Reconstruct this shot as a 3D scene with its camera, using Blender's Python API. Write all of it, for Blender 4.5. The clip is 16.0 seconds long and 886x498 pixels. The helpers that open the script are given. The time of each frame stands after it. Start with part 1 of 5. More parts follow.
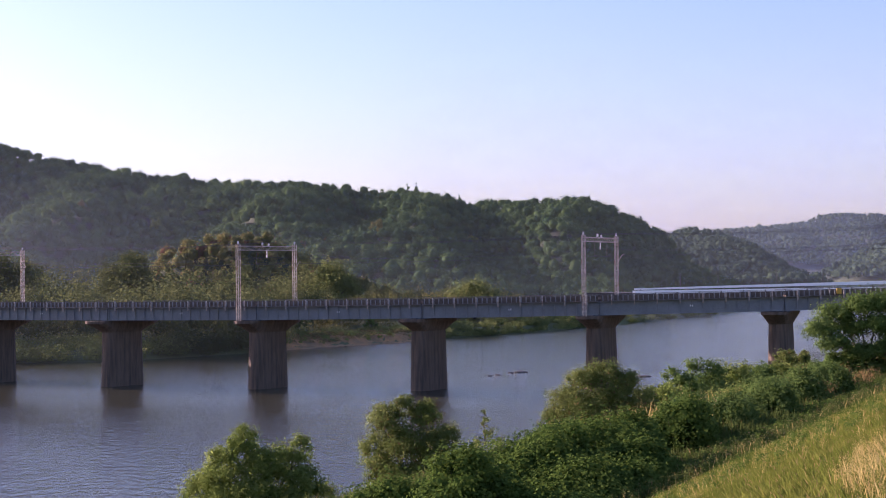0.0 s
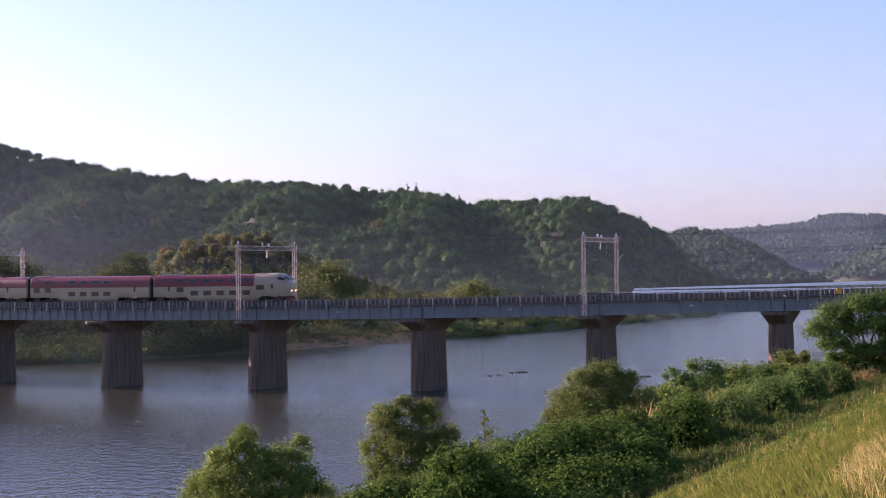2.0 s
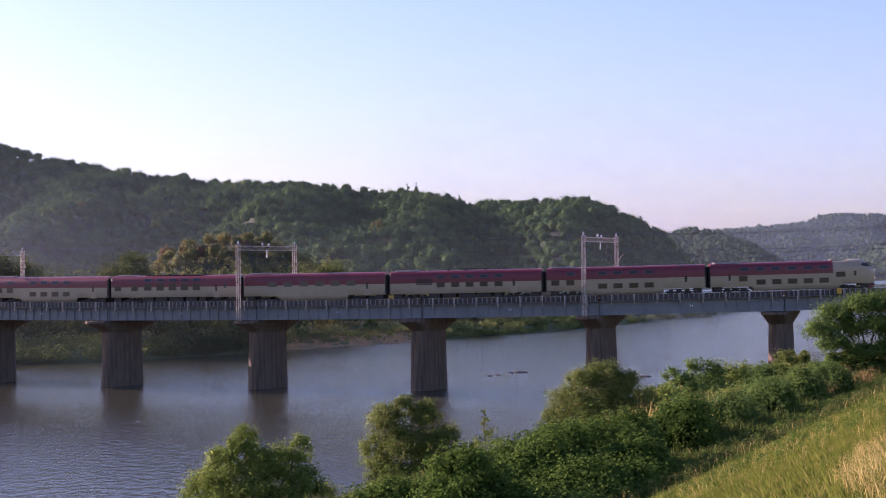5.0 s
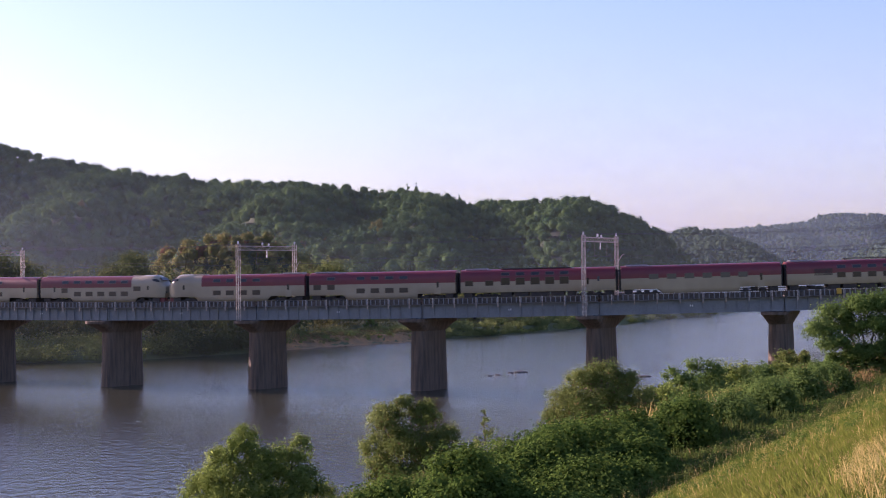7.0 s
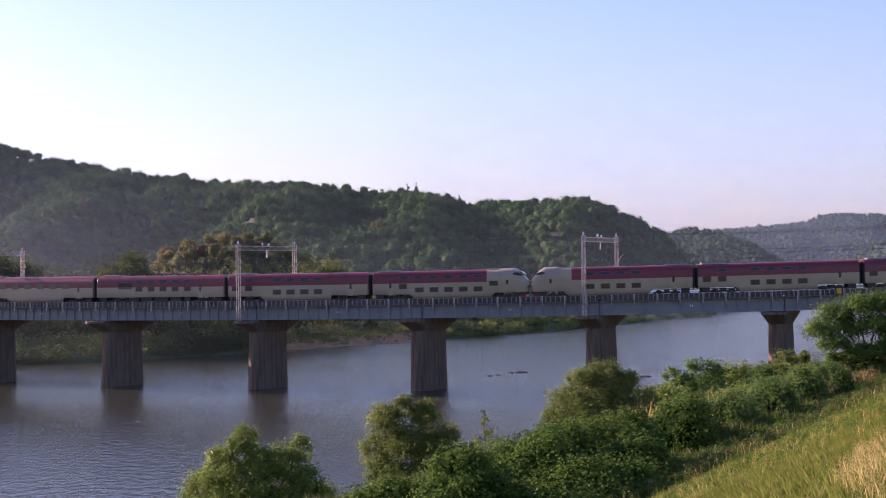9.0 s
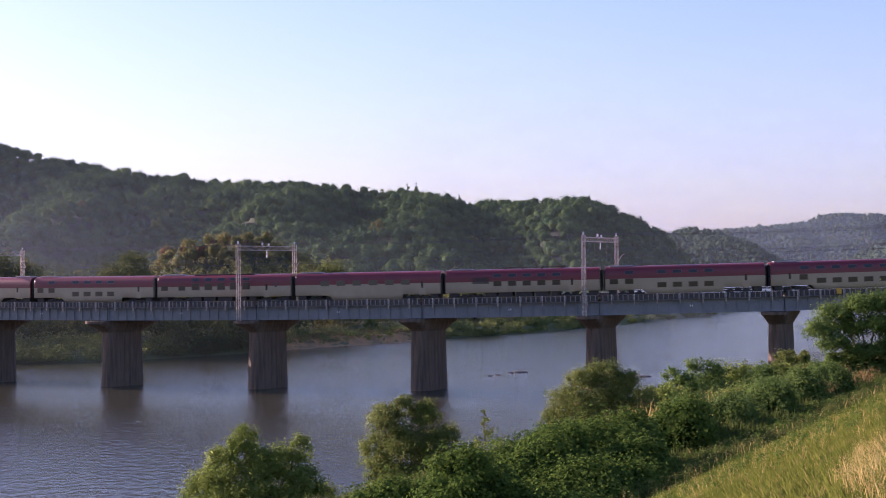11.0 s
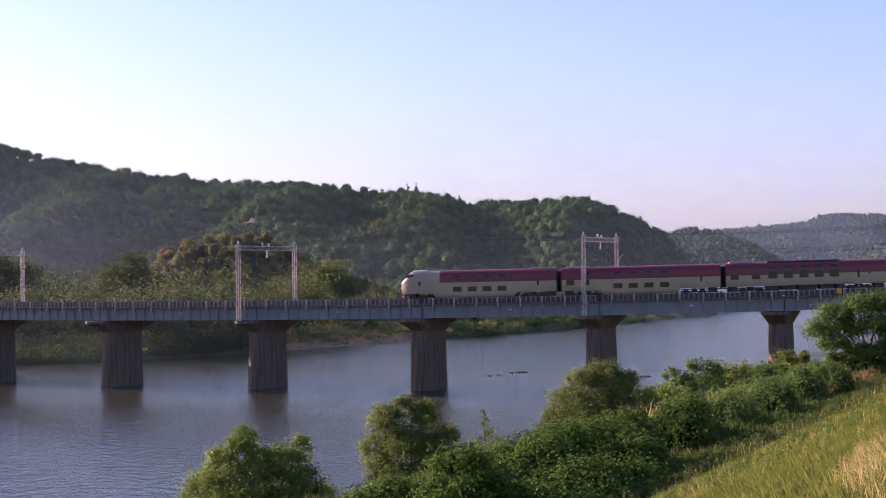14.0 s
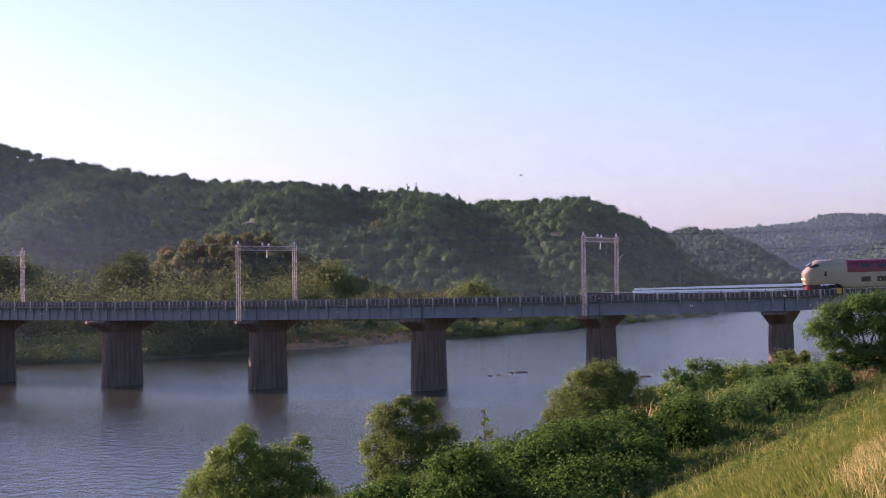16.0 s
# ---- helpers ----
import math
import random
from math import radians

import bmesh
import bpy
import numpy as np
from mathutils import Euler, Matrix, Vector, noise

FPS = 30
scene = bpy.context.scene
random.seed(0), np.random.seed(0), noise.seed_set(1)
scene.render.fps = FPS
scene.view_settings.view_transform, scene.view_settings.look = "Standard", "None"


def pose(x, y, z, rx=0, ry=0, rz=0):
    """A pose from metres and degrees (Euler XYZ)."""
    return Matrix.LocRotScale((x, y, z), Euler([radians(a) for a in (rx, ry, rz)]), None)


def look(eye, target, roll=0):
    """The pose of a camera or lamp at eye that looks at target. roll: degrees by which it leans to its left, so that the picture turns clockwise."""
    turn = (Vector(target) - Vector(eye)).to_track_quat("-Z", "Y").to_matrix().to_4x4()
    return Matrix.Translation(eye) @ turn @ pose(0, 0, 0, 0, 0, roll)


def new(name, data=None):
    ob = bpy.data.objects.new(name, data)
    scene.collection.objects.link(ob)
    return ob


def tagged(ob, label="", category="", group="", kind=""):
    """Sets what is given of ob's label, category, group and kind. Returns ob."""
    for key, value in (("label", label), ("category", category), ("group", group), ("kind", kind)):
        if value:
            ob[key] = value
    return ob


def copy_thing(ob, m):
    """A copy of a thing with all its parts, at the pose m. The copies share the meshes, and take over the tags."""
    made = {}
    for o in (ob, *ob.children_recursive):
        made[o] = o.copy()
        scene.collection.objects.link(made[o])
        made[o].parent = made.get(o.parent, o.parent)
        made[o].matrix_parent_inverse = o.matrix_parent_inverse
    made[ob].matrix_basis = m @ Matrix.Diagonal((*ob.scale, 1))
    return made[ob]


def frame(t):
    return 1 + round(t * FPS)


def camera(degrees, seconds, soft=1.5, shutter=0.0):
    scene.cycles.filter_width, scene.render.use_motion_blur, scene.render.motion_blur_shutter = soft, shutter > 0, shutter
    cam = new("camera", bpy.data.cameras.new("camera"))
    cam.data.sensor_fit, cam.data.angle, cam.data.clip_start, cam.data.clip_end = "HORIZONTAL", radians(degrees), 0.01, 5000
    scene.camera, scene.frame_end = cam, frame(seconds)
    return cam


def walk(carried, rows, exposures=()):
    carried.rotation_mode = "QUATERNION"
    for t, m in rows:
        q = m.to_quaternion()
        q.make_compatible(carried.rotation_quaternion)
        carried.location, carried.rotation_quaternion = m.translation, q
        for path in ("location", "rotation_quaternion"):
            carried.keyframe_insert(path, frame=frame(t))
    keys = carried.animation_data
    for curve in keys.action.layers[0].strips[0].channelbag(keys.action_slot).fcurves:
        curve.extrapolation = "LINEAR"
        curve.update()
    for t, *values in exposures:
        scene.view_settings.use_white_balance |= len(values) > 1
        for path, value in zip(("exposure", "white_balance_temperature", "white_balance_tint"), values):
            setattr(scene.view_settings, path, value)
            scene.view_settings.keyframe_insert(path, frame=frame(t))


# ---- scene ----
# ------------------------------------------------------------ camera
EYE = (0.0, 0.0, 15.83)
cam = camera(33.56, 16.0, soft=1.0, shutter=0.2)
VIEW = pose(*EYE, 90 + 0.919, 0, 0) @ pose(0, 0, 0, 0, 0, -0.651)
walk(cam, [(0.0, VIEW), (16.0, VIEW)], [(0.0, 1.0, 6300, 49), (16.0, 1.0, 6300, 49)])

# ------------------------------------------------------------ world, sun, exposure
SUN_AZ = radians(-63)      # from the view's axis, to the side from which the light falls
SUN_EL = radians(17)
world = bpy.data.worlds.new("morning_sky")
world.use_nodes = True
scene.world = world
wn, wl = world.node_tree.nodes, world.node_tree.links
sky = wn.new("ShaderNodeTexSky")
sky.sky_type = "NISHITA"
sky.sun_disc = False
sky.sun_elevation = SUN_EL
sky.sun_rotation = SUN_AZ
sky.air_density, sky.dust_density, sky.ozone_density = 1.2, 1.2, 4.4
wl.new(sky.outputs[0], wn["Background"].inputs[0])
wn["Background"].inputs[1].default_value = 0.121
sun_to = Vector((math.sin(SUN_AZ) * math.cos(SUN_EL), math.cos(SUN_AZ) * math.cos(SUN_EL), math.sin(SUN_EL)))
sun = new("sun", bpy.data.lights.new("sun", "SUN"))
sun.data.energy, sun.data.angle, sun.data.color = 5.2, radians(0.6), (1.0, 0.86, 0.68)
sun.matrix_world = look((0, 0, 0), tuple(-sun_to))


# ------------------------------------------------------------ materials
def material(name, colour, rough=0.7, metal=0.0, second=None, scale=1.0, fine=8.0, bump=0.0, spec=0.5, random_tint=0.0, coat=0.0, stretch=(1, 1, 1)):
    """Two scales of variation between two colours, and a fine relief."""
    m = bpy.data.materials.new(name)
    m.use_nodes = True
    n, l = m.node_tree.nodes, m.node_tree.links
    b = n["Principled BSDF"]
    b.inputs["Roughness"].default_value = rough
    b.inputs["Metallic"].default_value = metal
    b.inputs["Specular IOR Level"].default_value = spec
    b.inputs["Coat Weight"].default_value = coat
    second = second or tuple(c * 0.75 for c in colour)
    co = n.new("ShaderNodeTexCoord")
    mp = n.new("ShaderNodeMapping")
    mp.inputs["Scale"].default_value = stretch
    l.new(co.outputs["Object"], mp.inputs[0])
    a, f = n.new("ShaderNodeTexNoise"), n.new("ShaderNodeTexNoise")
    for t, s in ((a, scale), (f, fine)):
        t.inputs["Scale"].default_value = s
        t.inputs["Detail"].default_value = 5
        l.new(mp.outputs[0], t.inputs["Vector"])
    add = n.new("ShaderNodeMath")
    add.operation = "MULTIPLY_ADD"
    l.new(f.outputs[0], add.inputs[0])
    add.inputs[1].default_value = 0.45
    l.new(a.outputs[0], add.inputs[2])
    ramp = n.new("ShaderNodeMapRange")
    ramp.inputs[1].default_value, ramp.inputs[2].default_value = 0.52, 0.95
    l.new(add.outputs[0], ramp.inputs[0])
    mix = n.new("ShaderNodeMix")
    mix.data_type = "RGBA"
    mix.inputs[6].default_value, mix.inputs[7].default_value = (*colour, 1), (*second, 1)
    l.new(ramp.outputs[0], mix.inputs[0])
    out = mix.outputs[2]
    if random_tint:
        info, hsv = n.new("ShaderNodeObjectInfo"), n.new("ShaderNodeHueSaturation")
        r = n.new("ShaderNodeMapRange")
        r.inputs[3].default_value, r.inputs[4].default_value = 1 - random_tint, 1 + random_tint
        l.new(info.outputs["Random"], r.inputs[0])
        l.new(r.outputs[0], hsv.inputs["Value"])
        l.new(out, hsv.inputs["Color"])
        out = hsv.outputs[0]
    l.new(out, b.inputs["Base Color"])
    if bump:
        bp = n.new("ShaderNodeBump")
        bp.inputs["Strength"].default_value = 0.6
        bp.inputs["Distance"].default_value = bump
        l.new(f.outputs[0], bp.inputs["Height"])
        l.new(bp.outputs[0], b.inputs["Normal"])
    return m


def leaf_material(name, dark, light, dry=None, dry_share=0.0, clear=0.3, patch=0.02, grain=0.5):
    """Leaves: each its own tint, with patches over the whole stand, lit through from behind."""
    m = bpy.data.materials.new(name)
    m.use_nodes = True
    n, l = m.node_tree.nodes, m.node_tree.links
    n.remove(n["Principled BSDF"])
    geo, co, tex = n.new("ShaderNodeNewGeometry"), n.new("ShaderNodeTexCoord"), n.new("ShaderNodeTexNoise")
    tex.inputs["Scale"].default_value = patch
    tex.inputs["Detail"].default_value = 4
    l.new(co.outputs["Object"], tex.inputs["Vector"])
    half = n.new("ShaderNodeMapRange")
    half.inputs[1].default_value, half.inputs[2].default_value = 0.36, 0.64
    l.new(tex.outputs[0], half.inputs[0])
    blend = n.new("ShaderNodeMath")
    blend.operation = "MULTIPLY_ADD"
    l.new(geo.outputs["Random Per Island"], blend.inputs[0])
    blend.inputs[1].default_value = grain
    scale = n.new("ShaderNodeMath")
    scale.operation = "MULTIPLY"
    scale.inputs[1].default_value = 1.0 - grain
    l.new(half.outputs[0], scale.inputs[0])
    l.new(scale.outputs[0], blend.inputs[2])
    mix = n.new("ShaderNodeMix")
    mix.data_type = "RGBA"
    mix.inputs[6].default_value, mix.inputs[7].default_value = (*dark, 1), (*light, 1)
    l.new(blend.outputs[0], mix.inputs[0])
    out = mix.outputs[2]
    if dry:
        pick, mul = n.new("ShaderNodeMath"), n.new("ShaderNodeMath")
        pick.operation, mul.operation = "LESS_THAN", "FRACT"
        big = n.new("ShaderNodeMath")
        big.operation = "MULTIPLY"
        big.inputs[1].default_value = 37.0
        l.new(geo.outputs["Random Per Island"], big.inputs[0])
        l.new(big.outputs[0], mul.inputs[0])
        l.new(mul.outputs[0], pick.inputs[0])
        pick.inputs[1].default_value = dry_share
        mix2 = n.new("ShaderNodeMix")
        mix2.data_type = "RGBA"
        l.new(pick.outputs[0], mix2.inputs[0])
        l.new(out, mix2.inputs[6])
        mix2.inputs[7].default_value = (*dry, 1)
        out = mix2.outputs[2]
    d, t, ms = n.new("ShaderNodeBsdfDiffuse"), n.new("ShaderNodeBsdfTranslucent"), n.new("ShaderNodeMixShader")
    l.new(out, d.inputs[0])
    l.new(out, t.inputs[0])
    ms.inputs[0].default_value = clear
    l.new(d.outputs[0], ms.inputs[1])
    l.new(t.outputs[0], ms.inputs[2])
    out = ms.outputs[0]
    l.new(out, n["Material Output"].inputs[0])
    return m


def water_material():
    """Turbid river water: wind ripples in drifting patches, freshest before the bridge, over a long slow swell."""
    m = bpy.data.materials.new("river_water")
    m.use_nodes = True
    n, l = m.node_tree.nodes, m.node_tree.links
    b = n["Principled BSDF"]
    b.inputs["Base Color"].default_value = (0.050, 0.050, 0.030, 1)
    b.inputs["Roughness"].default_value = 0.10
    b.inputs["IOR"].default_value = 1.33
    co = n.new("ShaderNodeTexCoord")

    def noise_at(scale, stretch, detail):
        mp, t = n.new("ShaderNodeMapping"), n.new("ShaderNodeTexNoise")
        mp.inputs["Scale"].default_value = stretch
        mp.inputs["Rotation"].default_value = (0, 0, 0.35)
        t.inputs["Scale"].default_value, t.inputs["Detail"].default_value = scale, detail
        l.new(co.outputs["Object"], mp.inputs[0])
        l.new(mp.outputs[0], t.inputs["Vector"])
        return t
    sep, lee, gust, wind = n.new("ShaderNodeSeparateXYZ"), n.new("ShaderNodeMapRange"), n.new("ShaderNodeMapRange"), n.new("ShaderNodeMath")
    l.new(co.outputs["Object"], sep.inputs[0])
    l.new(sep.outputs[1], lee.inputs[0])
    lee.inputs[1].default_value, lee.inputs[2].default_value, lee.inputs[3].default_value, lee.inputs[4].default_value = 110, 230, 1.0, 0.85
    gust.inputs[1].default_value, gust.inputs[2].default_value, gust.inputs[3].default_value, gust.inputs[4].default_value = 0.36, 0.6, 0.72, 1.1
    l.new(noise_at(0.03, (0.55, 1.3, 1), 4).outputs[0], gust.inputs[0])
    wind.operation = "MULTIPLY"
    l.new(lee.outputs[0], wind.inputs[0])
    l.new(gust.outputs[0], wind.inputs[1])
    waves = None
    for scale, dist, stretch, windy in ((1.1, 0.20, (1.0, 0.75, 1), True), (3.6, 0.040, (1.0, 0.75, 1), True), (0.05, 0.08, (1.6, 0.6, 1), False)):
        t, bp = noise_at(scale, stretch, 4), n.new("ShaderNodeBump")
        bp.inputs["Strength"].default_value, bp.inputs["Distance"].default_value = 1.0, dist
        if windy:
            l.new(wind.outputs[0], bp.inputs["Strength"])
        l.new(t.outputs[0], bp.inputs["Height"])
        if waves:
            l.new(waves.outputs[0], bp.inputs["Normal"])
        waves = bp
    l.new(waves.outputs[0], b.inputs["Normal"])
    return m


def glow(name, colour, strength):
    m = bpy.data.materials.new(name)
    m.use_nodes = True
    b = m.node_tree.nodes["Principled BSDF"]
    b.inputs["Base Color"].default_value = (*[c * 0.3 for c in colour], 1)
    b.inputs["Emission Color"].default_value = (*colour, 1)
    b.inputs["Emission Strength"].default_value = strength
    return m


WATER = water_material()
SOIL = material("bank_soil", (0.060, 0.085, 0.020), 0.95, second=(0.12, 0.13, 0.040), scale=0.08, fine=1.3, bump=0.1)
SAND = material("sand_bar", (0.50, 0.235, 0.085), 0.95, second=(0.17, 0.115, 0.05), scale=0.3, fine=1.8, bump=0.3)
HILLSOIL = material("forest_floor", (0.022, 0.036, 0.018), 0.95, second=(0.035, 0.055, 0.022), scale=0.03, fine=0.5)
GIRDER = material("grey_girder_paint", (0.215, 0.225, 0.23), 0.55, second=(0.14, 0.15, 0.155), scale=0.5, fine=5, bump=0.004, random_tint=0.08)
STEEL = material("weathered_steel", (0.19, 0.19, 0.195), 0.6, 0.1, second=(0.13, 0.10, 0.08), scale=1.2, fine=9)
RAIL = material("rail_steel", (0.30, 0.28, 0.26), 0.35, 0.9, second=(0.16, 0.10, 0.07), scale=1, fine=12)
WOOD = material("sleeper_wood", (0.07, 0.055, 0.045), 0.9, second=(0.13, 0.11, 0.09), scale=3, fine=20, random_tint=0.2)
CONCRETE = material("stained_pier_concrete", (0.17, 0.115, 0.078), 0.92, second=(0.078, 0.057, 0.042), scale=1.3, fine=4, bump=0.02, stretch=(1.6, 1.6, 0.16), random_tint=0.06)
POST = material("pale_gantry_paint", (0.56, 0.53, 0.48), 0.55, 0.0, second=(0.22, 0.12, 0.075), scale=2.2, fine=7)
DARKSTEEL = material("dark_steel", (0.08, 0.08, 0.085), 0.6, 0.4, scale=2, fine=9)
PORCELAIN = material("white_porcelain", (0.75, 0.73, 0.70), 0.3, scale=4, fine=20)
CREAM = material("cream_body_paint", (0.35, 0.28, 0.185), 0.32, second=(0.29, 0.23, 0.15), scale=0.25, fine=1.2, coat=0.25)
RED = material("wine_red_body_paint", (0.175, 0.018, 0.022), 0.40, second=(0.13, 0.014, 0.018), scale=0.25, fine=1.2, coat=0.08)
ROOFGREY = material("grey_roof_unit", (0.33, 0.29, 0.29), 0.6, scale=0.8, fine=5)
GLASS = material("dark_window_glass", (0.035, 0.030, 0.026), 0.10, scale=0.6, fine=3, spec=0.6)
BROWNFRAME = material("bronze_window_frame", (0.13, 0.085, 0.06), 0.45, scale=2, fine=9)
UNDER = material("underframe_black", (0.028, 0.025, 0.024), 0.75, second=(0.06, 0.045, 0.035), scale=1.5, fine=7)
BELLOWS = material("gangway_rubber", (0.03, 0.028, 0.028), 0.85, scale=2, fine=9)
LAMP = glow("headlamp_glow", (1.0, 0.72, 0.35), 1.6)
WHITEWALL = material("white_painted_concrete", (0.88, 0.87, 0.86), 0.6, second=(0.80, 0.79, 0.79), scale=0.4, fine=3)
ASPHALT = material("asphalt", (0.05, 0.05, 0.05), 0.9, scale=0.5, fine=6)
YELLOW = material("yellow_paint", (0.55, 0.32, 0.03), 0.5, scale=3, fine=9)
ROCK = material("wet_river_rock", (0.05, 0.045, 0.042), 0.7, second=(0.09, 0.08, 0.07), scale=1.2, fine=6, bump=0.05)
BARK = material("bark", (0.10, 0.075, 0.05), 0.95, second=(0.05, 0.04, 0.03), scale=3, fine=14, bump=0.02)
WOODS = leaf_material("riverside_leaves", (0.070, 0.095, 0.036), (0.165, 0.180, 0.070), None, 0, 0.5, 0.08, 0.2)
FOREST = leaf_material("forest_leaves", (0.036, 0.078, 0.036), (0.100, 0.155, 0.058), (0.15, 0.12, 0.05), 0.004, 0.3, 0.06, 0.3)
# cooler and flatter than the near forest: distance haze put into the leaf colour
FARFOREST = leaf_material("hazed_forest_leaves", (0.050, 0.085, 0.062), (0.085, 0.130, 0.080), None, 0, 0.3, 0.01)
BAMBOO = leaf_material("bamboo_leaves", (0.10, 0.12, 0.040), (0.26, 0.24, 0.09), None, 0, 0.5, 0.06, 0.12)
WILLOW = leaf_material("willow_leaves", (0.12, 0.18, 0.035), (0.29, 0.35, 0.10), None, 0, 0.58, 0.25)
OLIVE = leaf_material("olive_shrub_leaves", (0.105, 0.150, 0.038), (0.25, 0.29, 0.09), (0.20, 0.13, 0.06), 0.03, 0.56, 0.25)
KUDZU = leaf_material("broad_vine_leaves", (0.042, 0.088, 0.016), (0.125, 0.190, 0.042), None, 0, 0.3, 0.2)
CAMPHOR = leaf_material("bright_tree_leaves", (0.070, 0.130, 0.030), (0.165, 0.240, 0.068), None, 0, 0.4, 0.2)
REED = leaf_material("reed_blades", (0.060, 0.100, 0.025), (0.140, 0.170, 0.05), (0.28, 0.20, 0.09), 0.04, 0.35, 0.15)
GRASS = leaf_material("meadow_blades", (0.10, 0.140, 0.022), (0.22, 0.230, 0.05), (0.36, 0.26, 0.11), 0.05, 0.35, 0.4)
SHORE = leaf_material("shore_shrub_leaves", (0.120, 0.160, 0.050), (0.25, 0.275, 0.095), None, 0, 0.6, 0.12, 0.15)
DRYGRASS = leaf_material("rusty_dry_grass", (0.22, 0.145, 0.06), (0.40, 0.27, 0.12), (0.10, 0.12, 0.04), 0.25, 0.4, 0.3)
KNOLL = leaf_material("knoll_leaves", (0.105, 0.125, 0.045), (0.24, 0.225, 0.09), (0.20, 0.115, 0.07), 0.10, 0.52, 0.07, 0.3)
STRAW = leaf_material("dry_seed_heads", (0.44, 0.33, 0.10), (0.64, 0.50, 0.20), None, 0, 0.35, 0.2)


def haze_sheet_material(name, amount, low, high, thin=1.0, hue=(0.74, 0.83, 0.98)):
    """Imitated haze for a flat sheet: lets most light by and scatters a little, thinning out upwards in drifts, and to
    a share of it downstream.
    """
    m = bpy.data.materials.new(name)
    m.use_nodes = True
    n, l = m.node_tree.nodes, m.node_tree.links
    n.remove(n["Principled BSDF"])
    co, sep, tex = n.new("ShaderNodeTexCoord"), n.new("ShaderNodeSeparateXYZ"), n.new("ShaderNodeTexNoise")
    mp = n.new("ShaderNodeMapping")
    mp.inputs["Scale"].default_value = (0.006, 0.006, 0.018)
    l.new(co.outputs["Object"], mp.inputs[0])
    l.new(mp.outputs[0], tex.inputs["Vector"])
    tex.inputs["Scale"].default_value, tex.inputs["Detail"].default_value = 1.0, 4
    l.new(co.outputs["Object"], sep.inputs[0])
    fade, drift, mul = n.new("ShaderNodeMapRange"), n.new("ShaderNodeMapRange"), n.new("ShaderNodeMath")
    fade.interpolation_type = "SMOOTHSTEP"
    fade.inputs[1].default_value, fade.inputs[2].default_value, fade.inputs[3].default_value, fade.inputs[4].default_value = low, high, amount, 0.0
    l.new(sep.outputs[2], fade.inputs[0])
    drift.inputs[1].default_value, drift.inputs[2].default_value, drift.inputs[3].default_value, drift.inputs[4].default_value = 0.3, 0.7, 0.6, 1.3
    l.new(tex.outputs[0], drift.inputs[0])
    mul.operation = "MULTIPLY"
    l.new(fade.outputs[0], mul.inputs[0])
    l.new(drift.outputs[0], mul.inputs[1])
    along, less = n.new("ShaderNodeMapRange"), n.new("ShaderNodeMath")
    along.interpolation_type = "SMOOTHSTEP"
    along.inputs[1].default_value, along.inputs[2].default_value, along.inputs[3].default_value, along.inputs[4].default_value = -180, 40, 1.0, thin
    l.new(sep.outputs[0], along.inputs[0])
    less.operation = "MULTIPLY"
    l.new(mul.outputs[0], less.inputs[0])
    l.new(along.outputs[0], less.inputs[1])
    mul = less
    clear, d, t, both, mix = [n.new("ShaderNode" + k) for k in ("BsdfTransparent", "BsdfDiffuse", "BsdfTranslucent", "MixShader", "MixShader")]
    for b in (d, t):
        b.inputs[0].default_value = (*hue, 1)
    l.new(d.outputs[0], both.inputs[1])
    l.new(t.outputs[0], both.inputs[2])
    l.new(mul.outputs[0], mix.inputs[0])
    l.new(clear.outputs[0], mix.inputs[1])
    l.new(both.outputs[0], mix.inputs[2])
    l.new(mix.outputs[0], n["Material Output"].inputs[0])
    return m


# ------------------------------------------------------------ mesh helpers
def bm_mesh(name, bm, mats, smooth=False):
    me = bpy.data.meshes.new(name)
    bm.to_mesh(me)
    bm.free()
    for m in mats if isinstance(mats, (list, tuple)) else [mats]:
        me.materials.append(m)
    if smooth:
        me.polygons.foreach_set("use_smooth", [True] * len(me.polygons))
    return me


def part(name, data, parent, label="", at=None, mats=None, smooth=False):
    """One mesh object under a thing or part; data is a bmesh or a mesh that is shared."""
    me = bm_mesh(name, data, mats, smooth) if isinstance(data, bmesh.types.BMesh) else data
    ob = new(name, me)
    ob.parent = parent
    if at is not None:
        ob.matrix_basis = at
    return tagged(ob, label)


def add_box(bm, x0, x1, y0, y1, z0, z1, mat=0, bevel=0.0):
    r = bmesh.ops.create_cube(bm, size=1.0, matrix=Matrix.Translation(((x0 + x1) / 2, (y0 + y1) / 2, (z0 + z1) / 2)) @ Matrix.Diagonal((x1 - x0, y1 - y0, z1 - z0, 1)))
    fs = {f for v in r["verts"] for f in v.link_faces}
    for f in fs:
        f.material_index = mat
    if bevel:
        es = {e for f in fs for e in f.edges}
        bmesh.ops.bevel(bm, geom=list(es), offset=bevel, segments=1, affect="EDGES")
    return bm


def box(x0, x1, y0, y1, z0, z1, bevel=0.0):
    return add_box(bmesh.new(), x0, x1, y0, y1, z0, z1, 0, bevel)


def add_bar(bm, a, b, r, sides=6, r2=None):
    a, b = Vector(a), Vector(b)
    d = b - a
    m = Matrix.Translation((a + b) / 2) @ d.to_track_quat("Z", "Y").to_matrix().to_4x4()
    bmesh.ops.create_cone(bm, cap_ends=True, segments=sides, radius1=r, radius2=r if r2 is None else r2, depth=d.length, matrix=m)
    return bm


